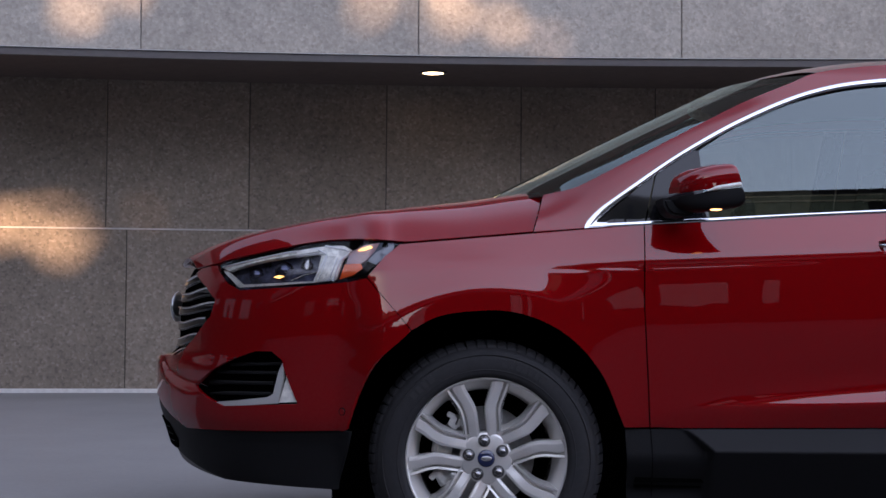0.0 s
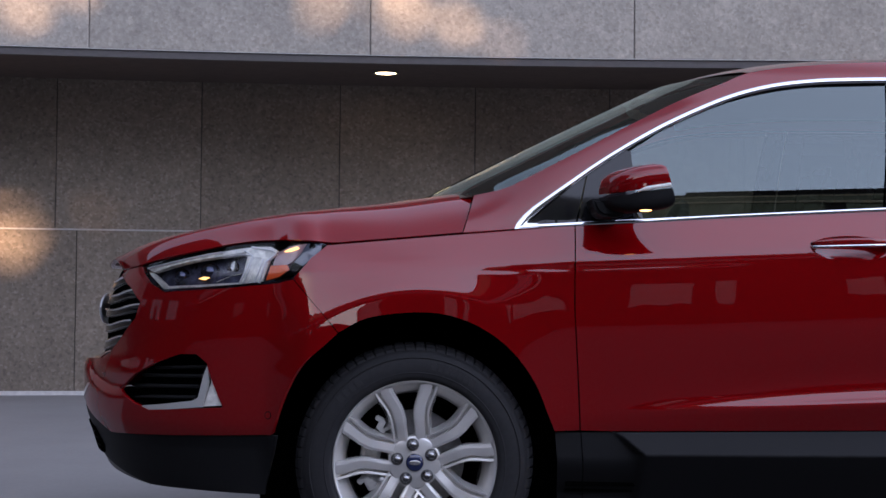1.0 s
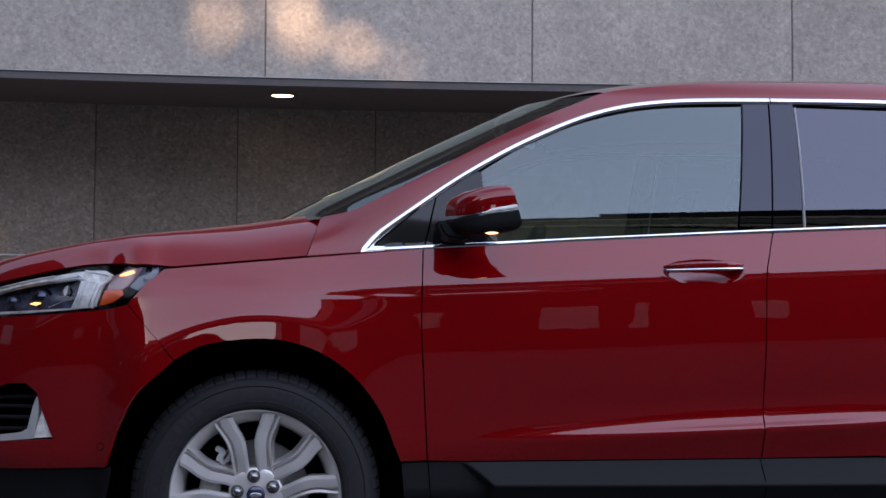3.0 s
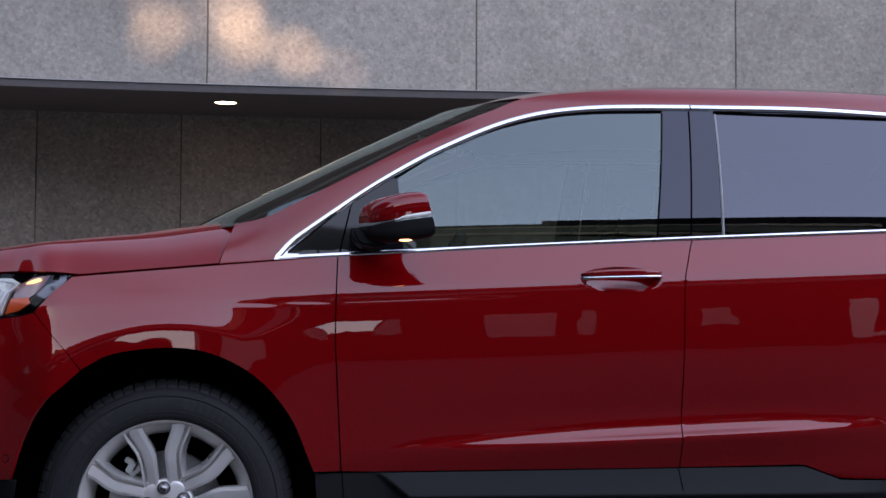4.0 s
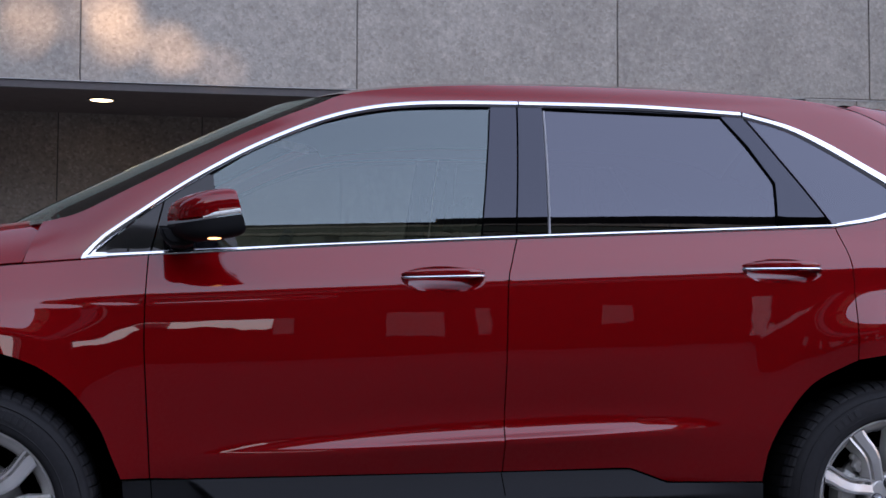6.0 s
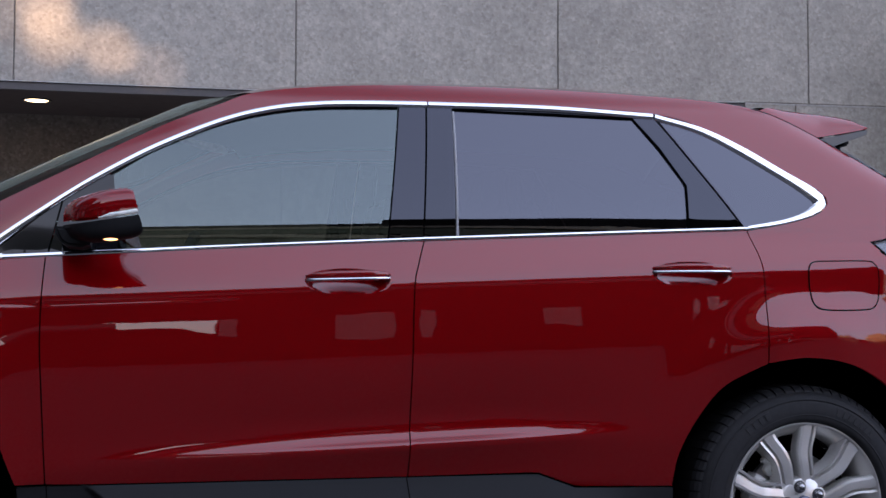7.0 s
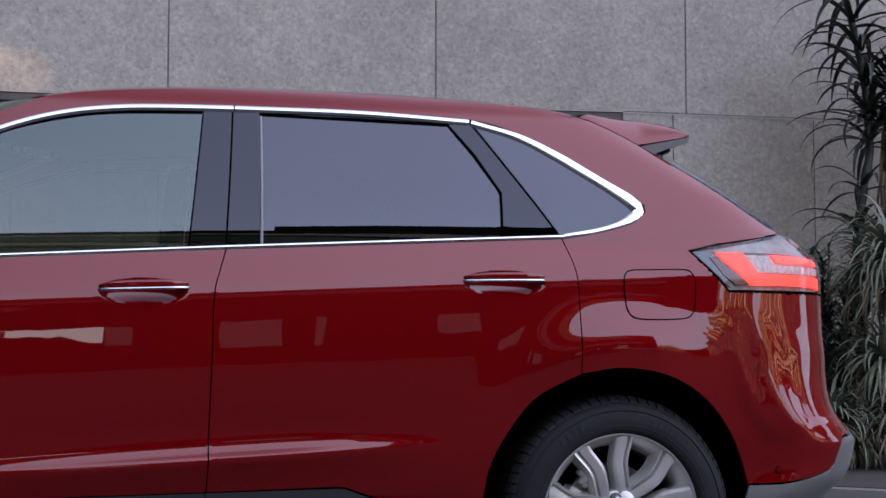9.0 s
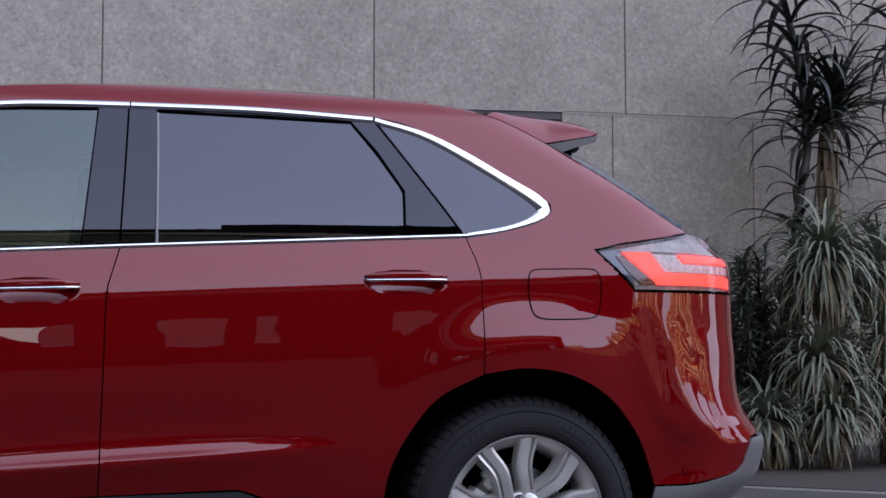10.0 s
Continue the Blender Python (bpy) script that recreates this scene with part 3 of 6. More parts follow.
tagged(box_part("trim", (-20, FACE_Y + 0.012, SOFFIT_Z - 0.022), (RECESS_END, FACE_Y + 0.05, LIP_Z - 0.0065), TRIM_METAL, None), "grey metal edge under the upper wall", "trim", kind="structure")

box_part("edge_strip", (RECESS_END + 0.004, FACE_Y - 0.005, LIP_Z - 0.018), (8.2, FACE_Y + 0.02, LIP_Z - 0.006), LEDGE, wall_right, "grey joint strip")
for ob in (wall_upper, wall_right, wall_back, bpy.data.objects["ceiling"], bpy.data.objects["trim"], bpy.data.objects["baseboard"]):
    curve(ob)

# downlight in the soffit
downlight = thing("downlight", (-0.13, 7.55, SOFFIT_Z), "round recessed downlight glowing warm in the soffit", "lamp")
bm = bmesh.new()
lathe(bm, [(0.100, 0.0), (0.118, 0.0), (0.118, -0.008), (0.104, -0.012), (0.098, -0.004)], 40)
ring = part("ring", bm, TRIM_METAL, downlight, shade=True)
ring.rotation_euler = (radians(90), 0, 0)
bm = bmesh.new()
bmesh.ops.create_circle(bm, cap_ends=True, segments=40, radius=0.090, matrix=Matrix.Translation((0, 0, -0.006)))
part("diffuser", bm, glowing("warm_lamp", (1.0, 0.72, 0.40), 2.6), downlight, "warm glowing diffuser")

# the street side behind the viewer
street = tagged(new("building_opposite"), "long brown building across the street, seen mirrored in the paint, with added gaps for sun dapples", "building", kind="structure")
FAR_Y = -34.0
SLOPE = math.tan(radians(SUN_ELEVATION)) * math.hypot(1, SUN_SLANT)


def sunlit(x, y, z):
    """Where a sunbeam that falls on a spot of the wall comes through the building opposite."""
    run = y - FAR_Y
    return x - SUN_SLANT * run, z + SLOPE * run


def gap_at(x, y, z, w, h, seed, n=9, beyond=0.0):
    """A ragged opening added out of view, letting sun through to a wall spot."""
    rnd = random.Random(seed)
    cx, cz = sunlit(x, y + sweep(x) + beyond, z)
    w, h = 1.35 * w + 0.015 * beyond, 1.35 * h + 0.015 * beyond
    return [np.array((cx + w * k * math.cos(a), cz + h * k * math.sin(a))) for a, k in ((2 * math.pi * i / n, rnd.uniform(0.55, 1.1)) for i in range(n))]


def far_wall(s, z):
    return Vector((s, FAR_Y, z))


# the gaps are added only to shape the sun dapples on the walls
gaps, far_gaps = [], []
for spot in ((-4.05, BACK_Y, 1.50, 0.30, 0.20), (-3.45, BACK_Y, 1.36, 0.26, 0.16), (-3.55, BACK_Y, 1.66, 0.20, 0.08), (-2.75, BACK_Y, 1.62, 0.10, 0.10), (-3.05, FACE_Y, 3.22, 0.17, 0.16), (-2.66, FACE_Y, 3.36, 0.12, 0.14),
             (-0.74, FACE_Y, 3.26, 0.13, 0.14), (-0.38, FACE_Y, 3.34, 0.12, 0.15), (-0.06, FACE_Y, 3.24, 0.17, 0.18), (0.34, FACE_Y, 3.12, 0.17, 0.12), (0.72, FACE_Y, 3.00, 0.13, 0.07), (-0.18, FACE_Y, 3.04, 0.10, 0.06), (-0.56, FACE_Y, 3.10, 0.07, 0.06), (0.20, FACE_Y, 3.38, 0.08, 0.10), (0.58, FACE_Y, 3.22, 0.07, 0.06), (-0.78, FACE_Y, 3.48, 0.09, 0.08), (-0.10, FACE_Y, 3.50, 0.16, 0.12)):
    gaps.append(gap_at(*spot, len(gaps)))
    far_gaps.append(gap_at(*spot, len(gaps), 4, 26.0))
openings = [outline(spline([(-1.85, 4.9), (-1.70, 4.3), (-1.3, 3.75), (-0.9, 3.45), (-0.3, 3.52), (0.3, 3.30), (0.7, 3.12), (1.2, 3.00), (1.7, 3.00)], 0.2), straight([(1.7, 3.00), (1.7, 4.9), (-1.85, 4.9)], 0.5))]
front = outline(straight([(-70, -0.1), (70, -0.1), (70, 4.5), (24, 4.5), (24, 18.3), (7, 18.3), (7, 17.9), (-21, 17.9), (-21, 27.0), (-70, 27.0)], 4.0))
panel("wall", front, FACADE, street, far_wall, 0.0, -0.25, (6.0, 3.0), gaps + openings)
for x0, x1, z0, z1, mat in ((1.76, 2.4, 2.7, 4.9, FACADE_PALE), (5.2, 7.2, 2.3, 5.2, FACADE_PALE), (8.1, 8.6, 2.3, 5.4, FACADE_PALE), (12.2, 13.4, 3.0, 5.2, FACADE_PALE), (17.3, 18.0, 1.2, 6.0, FACADE_WHITE), (18.0, 27.0, 1.3, 1.8, FACADE_WHITE), (-4.4, -1.2, 3.2, 4.8, FACADE_GLASS), (-14, -9, 3.2, 5.0, FACADE_PALE), (22.6, 25.4, 0.4, 4.2, FACADE_PALE), (26.1, 28.2, 0.2, 4.4, FACADE_PALE), (28.5, 30.6, 0.4, 4.0, GOLD_STONE), (31.0, 33.6, 0.2, 4.4, FACADE_PALE), (34.0, 37.4, 0.2, 4.3, GOLD_STONE),
                            (-22, -16, 3.2, 5.0, FACADE_GLASS), (-21.9, 2.6, 14.6, 16.9, FACADE_OLIVE), (3.2, 12.0, 14.6, 16.9, FACADE_OLIVE), (-21.9, 19.4, 16.98, 17.10, GOLD_STONE), (-21.9, 19.4, 17.48, 17.60, GOLD_STONE), (12.8, 19.4, 14.6, 16.9, FACADE_OLIVE), (-21.9, 19.4, 17.15, 17.42, FACADE_OLIVE), (-60, 19.2, 8.2, 8.5, FACADE_PALE), (-60, 19.2, 9.0, 10.6, FACADE_GLASS)):
    box_part("window" if mat is FACADE_GLASS else "facade_band", (x0, FAR_Y + 0.02, z0), (x1, FAR_Y + 0.10, z1), mat, street)
# unseen block, added only to keep the sun off the upper wall
sun_block = tagged(new("building_behind"), "unseen dark block added to keep the sun off the upper wall", "building", kind="structure")
merged = []
for group in (range(0, 4), range(4, 6), range(6, 17)):
    pts = np.concatenate([far_gaps[i] for i in group])
    lo, hi = pts.min(axis=0), pts.max(axis=0)
    merged.append(outline(straight([(lo[0], lo[1]), (hi[0], lo[1]), (hi[0], hi[1]), (lo[0], hi[1]), (lo[0], lo[1])], 1.0)))
panel("wall", outline(straight([(-80, -0.1), (-14, -0.1), (-14, 30.5), (-80, 30.5), (-80, -0.1)], 4.0)), FACADE, sun_block, lambda s, z: Vector((s, FAR_Y - 26.0, z)), 0.0, -0.25, (6.0, 3.0), merged)
# unseen wall, added out of view to hold back light from the right
side_wall = tagged(new("wall_east"), "unseen plain concrete wall added to close the right side", "wall", kind="structure")
box_part("wall", (15.0, 2.0, -0.02), (15.3, FACE_Y - 0.1, 3.6), FASCIA, side_wall)
# unseen tall block, added to darken what the bonnet and nose mirror
left_block = tagged(new("building_left"), "unseen dark brown building added to darken what the bonnet and nose mirror", "building", kind="structure")
box_part("wall", (-27, -18, 0), (-24, 8.6, 36.0), FACADE, left_block)
for k in range(4):
    for level in range(3):
        box_part("window", (-24.05, -16.5 + 6 * k, 3.0 + 3.9 * level), (-23.95, -13 + 6 * k, 5.0 + 3.9 * level), FACADE_GLASS, left_block)
box_part("wall", (-72, -33.9, 0), (-70, -18, 14.0), FACADE, left_block)
right_block = tagged(new("building_right"), "warm stone building with upright fins catching the low sun, and added unseen dark walls", "building", kind="structure")
box_part("wall", (38, -30, 0), (40, -12, 8.0), WARM_WALL, right_block)
# two unseen dark walls, added so the tail's edge mirrors less bright sky
box_part("wall", (38, -11.99, 0), (40, -9.0, 13.0), FACADE, right_block)
box_part("wall", (38, -1.5, 0), (40, 22.0, 13.0), FACADE, right_block)
box_part("wall", (38, -80, 0), (40, -38, 7.0), WARM_WALL, right_block)
for k in range(-42, 34):
    if -8 <= k < 0:
        continue
    y0 = -29.5 + 1.05 * k + 0.35 * math.sin(k * 5.3)
    if -9.4 < y0 < -1.5:
        continue
    box_part("fin", (36.6 + 0.6 * math.sin(k * 3.1), y0, 0), (38.02, y0 + 0.42 + 0.22 * math.sin(k * 2.3), (6.6 if k >= 0 else 9.5) + 1.8 * math.sin(k * 1.7)), GOLD_STONE if k % 2 else FACADE_WHITE, right_block)
# asphalt runs on unseen under the near flank so the doors mirror dark
tagged(box_part("road", (-70, -30, 0.002), (80, 0.55, 0.006), ASPHALT, None), "grey asphalt street, carried unseen under the car to darken its reflections", "road", kind="structure")

# ---- the car ----
car = thing("car", (0, 0, 0), "deep red metallic sport utility car parked on the paving", "car")

ARCH_F = [(0.438, 0.480), (0.419, 0.526), (0.375, 0.630), (0.304, 0.726), (0.215, 0.796), (0.109, 0.839), (-0.005, 0.850), (-0.153, 0.831), (-0.243, 0.785)]
DOOR_F = [(0.503, 1.128), (0.497, 1.0), (0.496, 0.87), (0.501, 0.77), (0.517, 0.482)]
DOOR_B = [(1.613, 1.192), (1.590, 1.12), (1.574, 1.05), (1.568, 0.85), (1.558, 0.488)]
DOOR_R = [(2.664, 1.243), (2.690, 1.152), (2.697, 1.045), (2.691, 0.825)]
ARCH_R = [(2.691, 0.821), (2.663, 0.809), (2.551, 0.749), (2.465, 0.647), (2.411, 0.545), (2.392, 0.444)]
ARCH_R2 = [(3.291, 0.462), (3.273, 0.512), (3.212, 0.638), (3.118, 0.745), (2.986, 0.816), (2.832, 0.840), (2.697, 0.824)]


def shifted(points, dx, dz=0.0):
    return [(a + dx, b + dz) for a, b in points]


fender = panel("fender", outline(
    straight([(-0.284, 1.058), (0.152, 1.098), (0.311, 1.112), (0.503, 1.128)]), spline(DOOR_F), straight([DOOR_F[-1], ARCH_F[0]]),
    spline(ARCH_F), straight([(-0.243, 0.787), (-0.306, 0.862), (-0.368, 0.952), (-0.326, 1.018), (-0.284, 1.058)])), PAINT, car, steps=(0.012, 0.008))
mirrored(fender)

BUMPER_TOP = [(-0.3695, 0.949), (-0.405, 0.937), (-0.531, 0.920), (-0.697, 0.906), (-0.748, 0.933), (-0.803, 0.989)]
GRILLE_EDGE = [(-0.896, 0.963), (-0.819, 0.917), (-0.771, 0.874), (-0.780, 0.820), (-0.847, 0.747), (-0.921, 0.684)]
GRILLE_TOP = GRILLE_EDGE[0]
FOG = [(-0.809, 0.591), (-0.751, 0.643), (-0.694, 0.682), (-0.636, 0.710), (-0.592, 0.711), (-0.563, 0.683), (-0.521, 0.544), (-0.710, 0.528), (-0.754, 0.548)]
fog_hole = outline(straight(FOG + [FOG[0]], 0.02))
bumper = panel("front_bumper", outline(
    straight(BUMPER_TOP), straight([(-0.803, 0.989), (-0.87, 0.979), GRILLE_TOP]), straight(GRILLE_EDGE), straight([GRILLE_EDGE[-1], (-1.296, 0.655), (-1.296, 0.535)]),
    straight([(-1.296, 0.535), (-1.02, 0.530), (-0.935, 0.487), (-0.851, 0.440), (-0.411, 0.462)]),
    spline([(-0.409, 0.466), (-0.379, 0.589), (-0.333, 0.694), (-0.2445, 0.783)]), straight([(-0.2445, 0.783), (-0.3070, 0.861), (-0.3695, 0.949)])),
    PAINT, car, holes=[fog_hole], steps=(0.02, 0.014))
mirrored(bumper)
valance = panel("front_valance", outline(
    straight([(-0.404, 0.457), (-0.851, 0.435), (-0.935, 0.482), (-1.02, 0.525), (-1.296, 0.530), (-1.296, 0.365), (-1.007, 0.350), (-0.879, 0.305), (-0.778, 0.270), (-0.635, 0.268), (-0.444, 0.262), (-0.404, 0.457)])),
    PLASTIC, car, lift=-0.006, steps=(0.03, 0.02), label="black plastic lower bumper")
mirrored(valance)
lip = panel("skid_plate", outline(straight([(-0.798, 0.266), (-0.904, 0.305), (-1.034, 0.345), (-1.296, 0.357), (-1.296, 0.315), (-1.007, 0.300), (-0.798, 0.266)])), GREY_PLASTIC, car, lift=-0.012, label="dull silver skid plate")
mirrored(lip)

# lower vent let into the black valance beside the nose
vent = panel("lower_vent", outline(straight([(-1.10, 0.455), (-0.985, 0.440), (-0.945, 0.385), (-0.965, 0.355), (-1.10, 0.362), (-1.10, 0.455)], 0.012)), DARK, car, lift=0.001, steps=(0.02, 0.012), label="black slatted lower vent")
mirrored(vent)
for z, s1 in ((0.432, -0.984), (0.408, -0.966), (0.384, -0.952)):
    mirrored(bead("vent_slat", straight([(-1.09, z), (s1, z - 0.004)]), 0.008, 0.003, GREY_PLASTIC, car, lift=-0.002))

# fog lamp recess: back, slats, bright surround
fog_back = panel("fog_recess", outline(straight([(-0.821, 0.585), (-0.727, 0.672), (-0.640, 0.716), (-0.567, 0.722), (-0.508, 0.535), (-0.734, 0.512), (-0.821, 0.585)])), DARK, car, lift=-0.055, label="black fog lamp recess")
mirrored(fog_back)
for z, s0, s1 in ((0.565, -0.774, -0.599), (0.600, -0.789, -0.591), (0.635, -0.757, -0.582), (0.668, -0.717, -0.572)):
    mirrored(bead("slat", straight([(s0, z), (s1, z + 0.004)]), 0.012, 0.006, PLASTIC, fog_back.parent, lift=-0.040))
fog_frame = panel("fog_surround", outline(straight([(-0.732, 0.539), (-0.685, 0.546), (-0.597, 0.562), (-0.581, 0.574), (-0.563, 0.672), (-0.557, 0.680), (-0.556, 0.626), (-0.569, 0.544), (-0.710, 0.526), (-0.732, 0.539)])), FOG_BRIGHT, car, lift=-0.004, steps=(0.012, 0.012), label="satin chrome fog lamp surround")
mirrored(fog_frame)
fog_lamp = panel("fog_lamp", outline(straight([(-0.551, 0.669), (-0.524, 0.550), (-0.567, 0.546), (-0.551, 0.622), (-0.551, 0.669)], 0.01)), LAMP_STRIP, car, lift=-0.008, steps=(0.01, 0.01), label="clear corner lamp")
mirrored(fog_lamp)

# grille: dark back, bright bars, oval badge
grille = panel("grille", outline(straight([(-0.907, 1.0), (-0.840, 0.945), (-0.763, 0.873), (-0.839, 0.745), (-0.977, 0.655), (-1.296, 0.645), (-1.296, 1.0), (-0.907, 1.0)])), DARK, car, lift=-0.030, label="black grille with bright bars")
mirrored(grille)
for z, s0 in ((0.955, -0.884), (0.905, -0.816), (0.855, -0.786), (0.800, -0.820), (0.745, -0.855), (0.695, -0.916)):
    for name, dz, width, high, mat, lift in (("grille_bar", 0.0, 0.030, 0.004, PIANO, -0.026), ("bar_edge", 0.014, 0.008, 0.006, CHROME, -0.024), ("bar_fold", -0.012, 0.003, 0.003, PIANO, -0.022)):
        line = [(q, z + dz - 0.022 * smooth(0.0, 0.16, s0 - q)) for q in np.linspace(s0, -1.296, 16)]
        bar = bead(name, line, width, high, mat, grille, lift=lift)
        twin = mirrored(bar)
        twin.parent = grille
bm = bmesh.new()
bmesh.ops.create_uvsphere(bm, u_segments=24, v_segments=14, radius=1.0)
bmesh.ops.scale(bm, vec=(0.018, 0.135, 0.058), verts=bm.verts)
badge = part("badge", bm, SATIN, car, "oval silver badge without lettering", shade=True)
badge.location = (-1.142, MIDDLE, 0.842)

# headlamp
LAMP = [(-0.799, 0.984), (-0.770, 0.997), (-0.715, 1.012), (-0.614, 1.037), (-0.555, 1.0515), (-0.475, 1.0635), (-0.415, 1.066), (-0.288, 1.063), (-0.328, 1.018), (-0.369, 0.962), (-0.403, 0.942), (-0.532, 0.923), (-0.697, 0.909), (-0.745, 0.936)]
headlight = panel("headlight", outline(straight(LAMP + [LAMP[0]])), LENS, car, lift=0.001, depth=0.03, label="clear headlamp with amber corner")
housing = panel("housing", outline(straight(LAMP + [LAMP[0]])), LAMP_INNER, headlight, lift=-0.045, depth=0.02)
panel("light_guide", outline(straight([(-0.498, 1.027), (-0.508, 1.036), (-0.483, 1.055), (-0.445, 1.058), (-0.421, 1.044), (-0.437, 1.021), (-0.440, 0.994), (-0.446, 0.944), (-0.503, 0.934), (-0.496, 0.976), (-0.498, 1.027)])), LAMP_GUIDE, headlight, lift=-0.010, label="frosted white daytime light guide")
panel("inner_guide", outline(straight([(-0.497, 1.025), (-0.458, 1.022), (-0.464, 1.001), (-0.474, 0.942), (-0.501, 0.937), (-0.494, 0.976), (-0.497, 1.025)])), LAMP_STRIP, headlight, lift=-0.009)
for line, wide in (([(-0.513, 1.044), (-0.484, 1.027), (-0.490, 0.988), (-0.503, 0.936)], 0.004), ([(-0.481, 1.021), (-0.484, 0.977), (-0.493, 0.936)], 0.0025), ([(-0.496, 1.055), (-0.436, 1.044), (-0.423, 1.033), (-0.445, 1.007), (-0.455, 0.938)], 0.006), ([(-0.453, 1.016), (-0.458, 0.978), (-0.466, 0.938)], 0.003), ([(-0.564, 1.021), (-0.511, 1.031), (-0.489, 1.027)], 0.003)):
    bead("guide_edge", straight(line), wide, 0.004, LAMP_WHITE, headlight, lift=-0.008)
panel("top_strip", outline(straight([(-0.784, 0.985), (-0.698, 1.009), (-0.608, 1.034), (-0.519, 1.053), (-0.457, 1.059), (-0.492, 1.044), (-0.573, 1.027), (-0.647, 1.012), (-0.699, 0.996), (-0.755, 0.974), (-0.784, 0.985)], 0.012)), LAMP_STRIP, headlight, lift=-0.010, steps=(0.010, 0.006))
bead("top_edge", straight([(-0.782, 0.985), (-0.697, 1.007), (-0.607, 1.031), (-0.571, 1.038)]), 0.003, 0.002, LAMP_WHITE, headlight, lift=-0.005)
panel("bottom_strip", outline(straight([(-0.776, 0.972), (-0.709, 0.918), (-0.609, 0.924), (-0.505, 0.934), (-0.506, 0.939), (-0.610, 0.931), (-0.700, 0.927), (-0.759, 0.972), (-0.776, 0.972)], 0.012)), LAMP_STRIP, headlight, lift=-0.012, steps=(0.010, 0.006))
panel("bezel", outline(straight([(-0.691, 0.932), (-0.634, 0.973), (-0.560, 0.988), (-0.496, 0.977), (-0.505, 0.939), (-0.611, 0.933), (-0.691, 0.932)])), LAMP_INNER, headlight, lift=-0.026, depth=0.006)
bead("bezel_edge", straight([(-0.567, 0.942), (-0.533, 0.963), (-0.498, 0.974)]), 0.004, 0.003, LAMP_GREY, headlight, lift=-0.024)
panel("amber_corner", outline(straight([(-0.430, 0.995), (-0.388, 0.997), (-0.383, 0.982), (-0.406, 0.958), (-0.438, 0.945), (-0.430, 0.995)])), AMBER, headlight, lift=-0.008, label="amber side reflector")
panel("turn_lamp", outline(straight([(-0.404, 1.040), (-0.392, 1.048), (-0.369, 1.055), (-0.361, 1.049), (-0.386, 1.040), (-0.404, 1.040)])), LAMP_GLOW, headlight, lift=-0.008, label="lit amber turn lamp")
panel("side_lens", outline(straight([(-0.424, 1.038), (-0.389, 1.058), (-0.340, 1.064), (-0.354, 1.035), (-0.373, 1.009), (-0.388, 0.998), (-0.427, 0.998), (-0.424, 1.038)])), LAMP_LILAC, headlight, lift=-0.011, label="pale smoked side lens")
panel("lens_tip", outline(straight([(-0.338, 1.064), (-0.290, 1.063), (-0.321, 1.029), (-0.350, 0.997), (-0.371, 1.007), (-0.354, 1.035), (-0.338, 1.064)])), LAMP_TINT, headlight, lift=-0.013, label="blue-grey lens tip")
panel("black_edge", outline(straight([(-0.350, 0.997), (-0.375, 0.963), (-0.420, 0.946), (-0.404, 0.957), (-0.382, 0.982), (-0.372, 1.005), (-0.350, 0.997)])), DARK, headlight, lift=-0.010, label="black lower edge of the lens")
# a glint inside the lamp, painted as a small glowing patch
panel("glint", outline(straight([(-0.617, 0.953), (-0.603, 0.960), (-0.589, 0.957), (-0.601, 0.949), (-0.617, 0.953)])), LAMP_GLOW, headlight, lift=-0.02, label="glint painted as a small glowing patch")
panel("glint", outline(straight([(-0.539, 1.010), (-0.533, 1.018), (-0.527, 0.995), (-0.530, 0.981), (-0.537, 0.992), (-0.539, 1.010)])), LAMP_GREY, headlight, lift=-0.02)
for s, z, r in ((-0.601, 0.985, 0.034), (-0.682, 0.968, 0.028), (-0.541, 1.005, 0.022)):
    bm = bmesh.new()
    bmesh.ops.create_uvsphere(bm, u_segments=20, v_segments=12, radius=r)
    ball = part("projector", bm, LAMP_BULB, headlight, "dark glass projector lens", shade=True)
    ball.location = skin(s, z) + normal_of(skin, s, z) * -0.050
twin = mirrored(headlight)

# hood
HOOD_TOP = pchip([(-1.11, 0.978), (-1.06, 1.002), (-1.009, 1.025), (-0.935, 1.055), (-0.823, 1.090), (-0.635, 1.130), (-0.447, 1.163), (-0.258, 1.190), (-0.068, 1.216), (0.056, 1.236), (0.25, 1.262)])
HOOD_EDGE = pchip([(-0.93, 0.978), (-0.905, 0.980), (-0.809, 0.994), (-0.774, 1.004), (-0.715, 1.019), (-0.614, 1.044), (-0.555, 1.0585), (-0.475, 1.0705), (-0.415, 1.073), (-0.330, 1.0705), (-0.26, 1.0655), (-0.20, 1.0710), (-0.10, 1.0802), (0.0, 1.0894), (0.152, 1.1035), (0.30, 1.118)])
CORNER = skin(-0.905, 0.980)


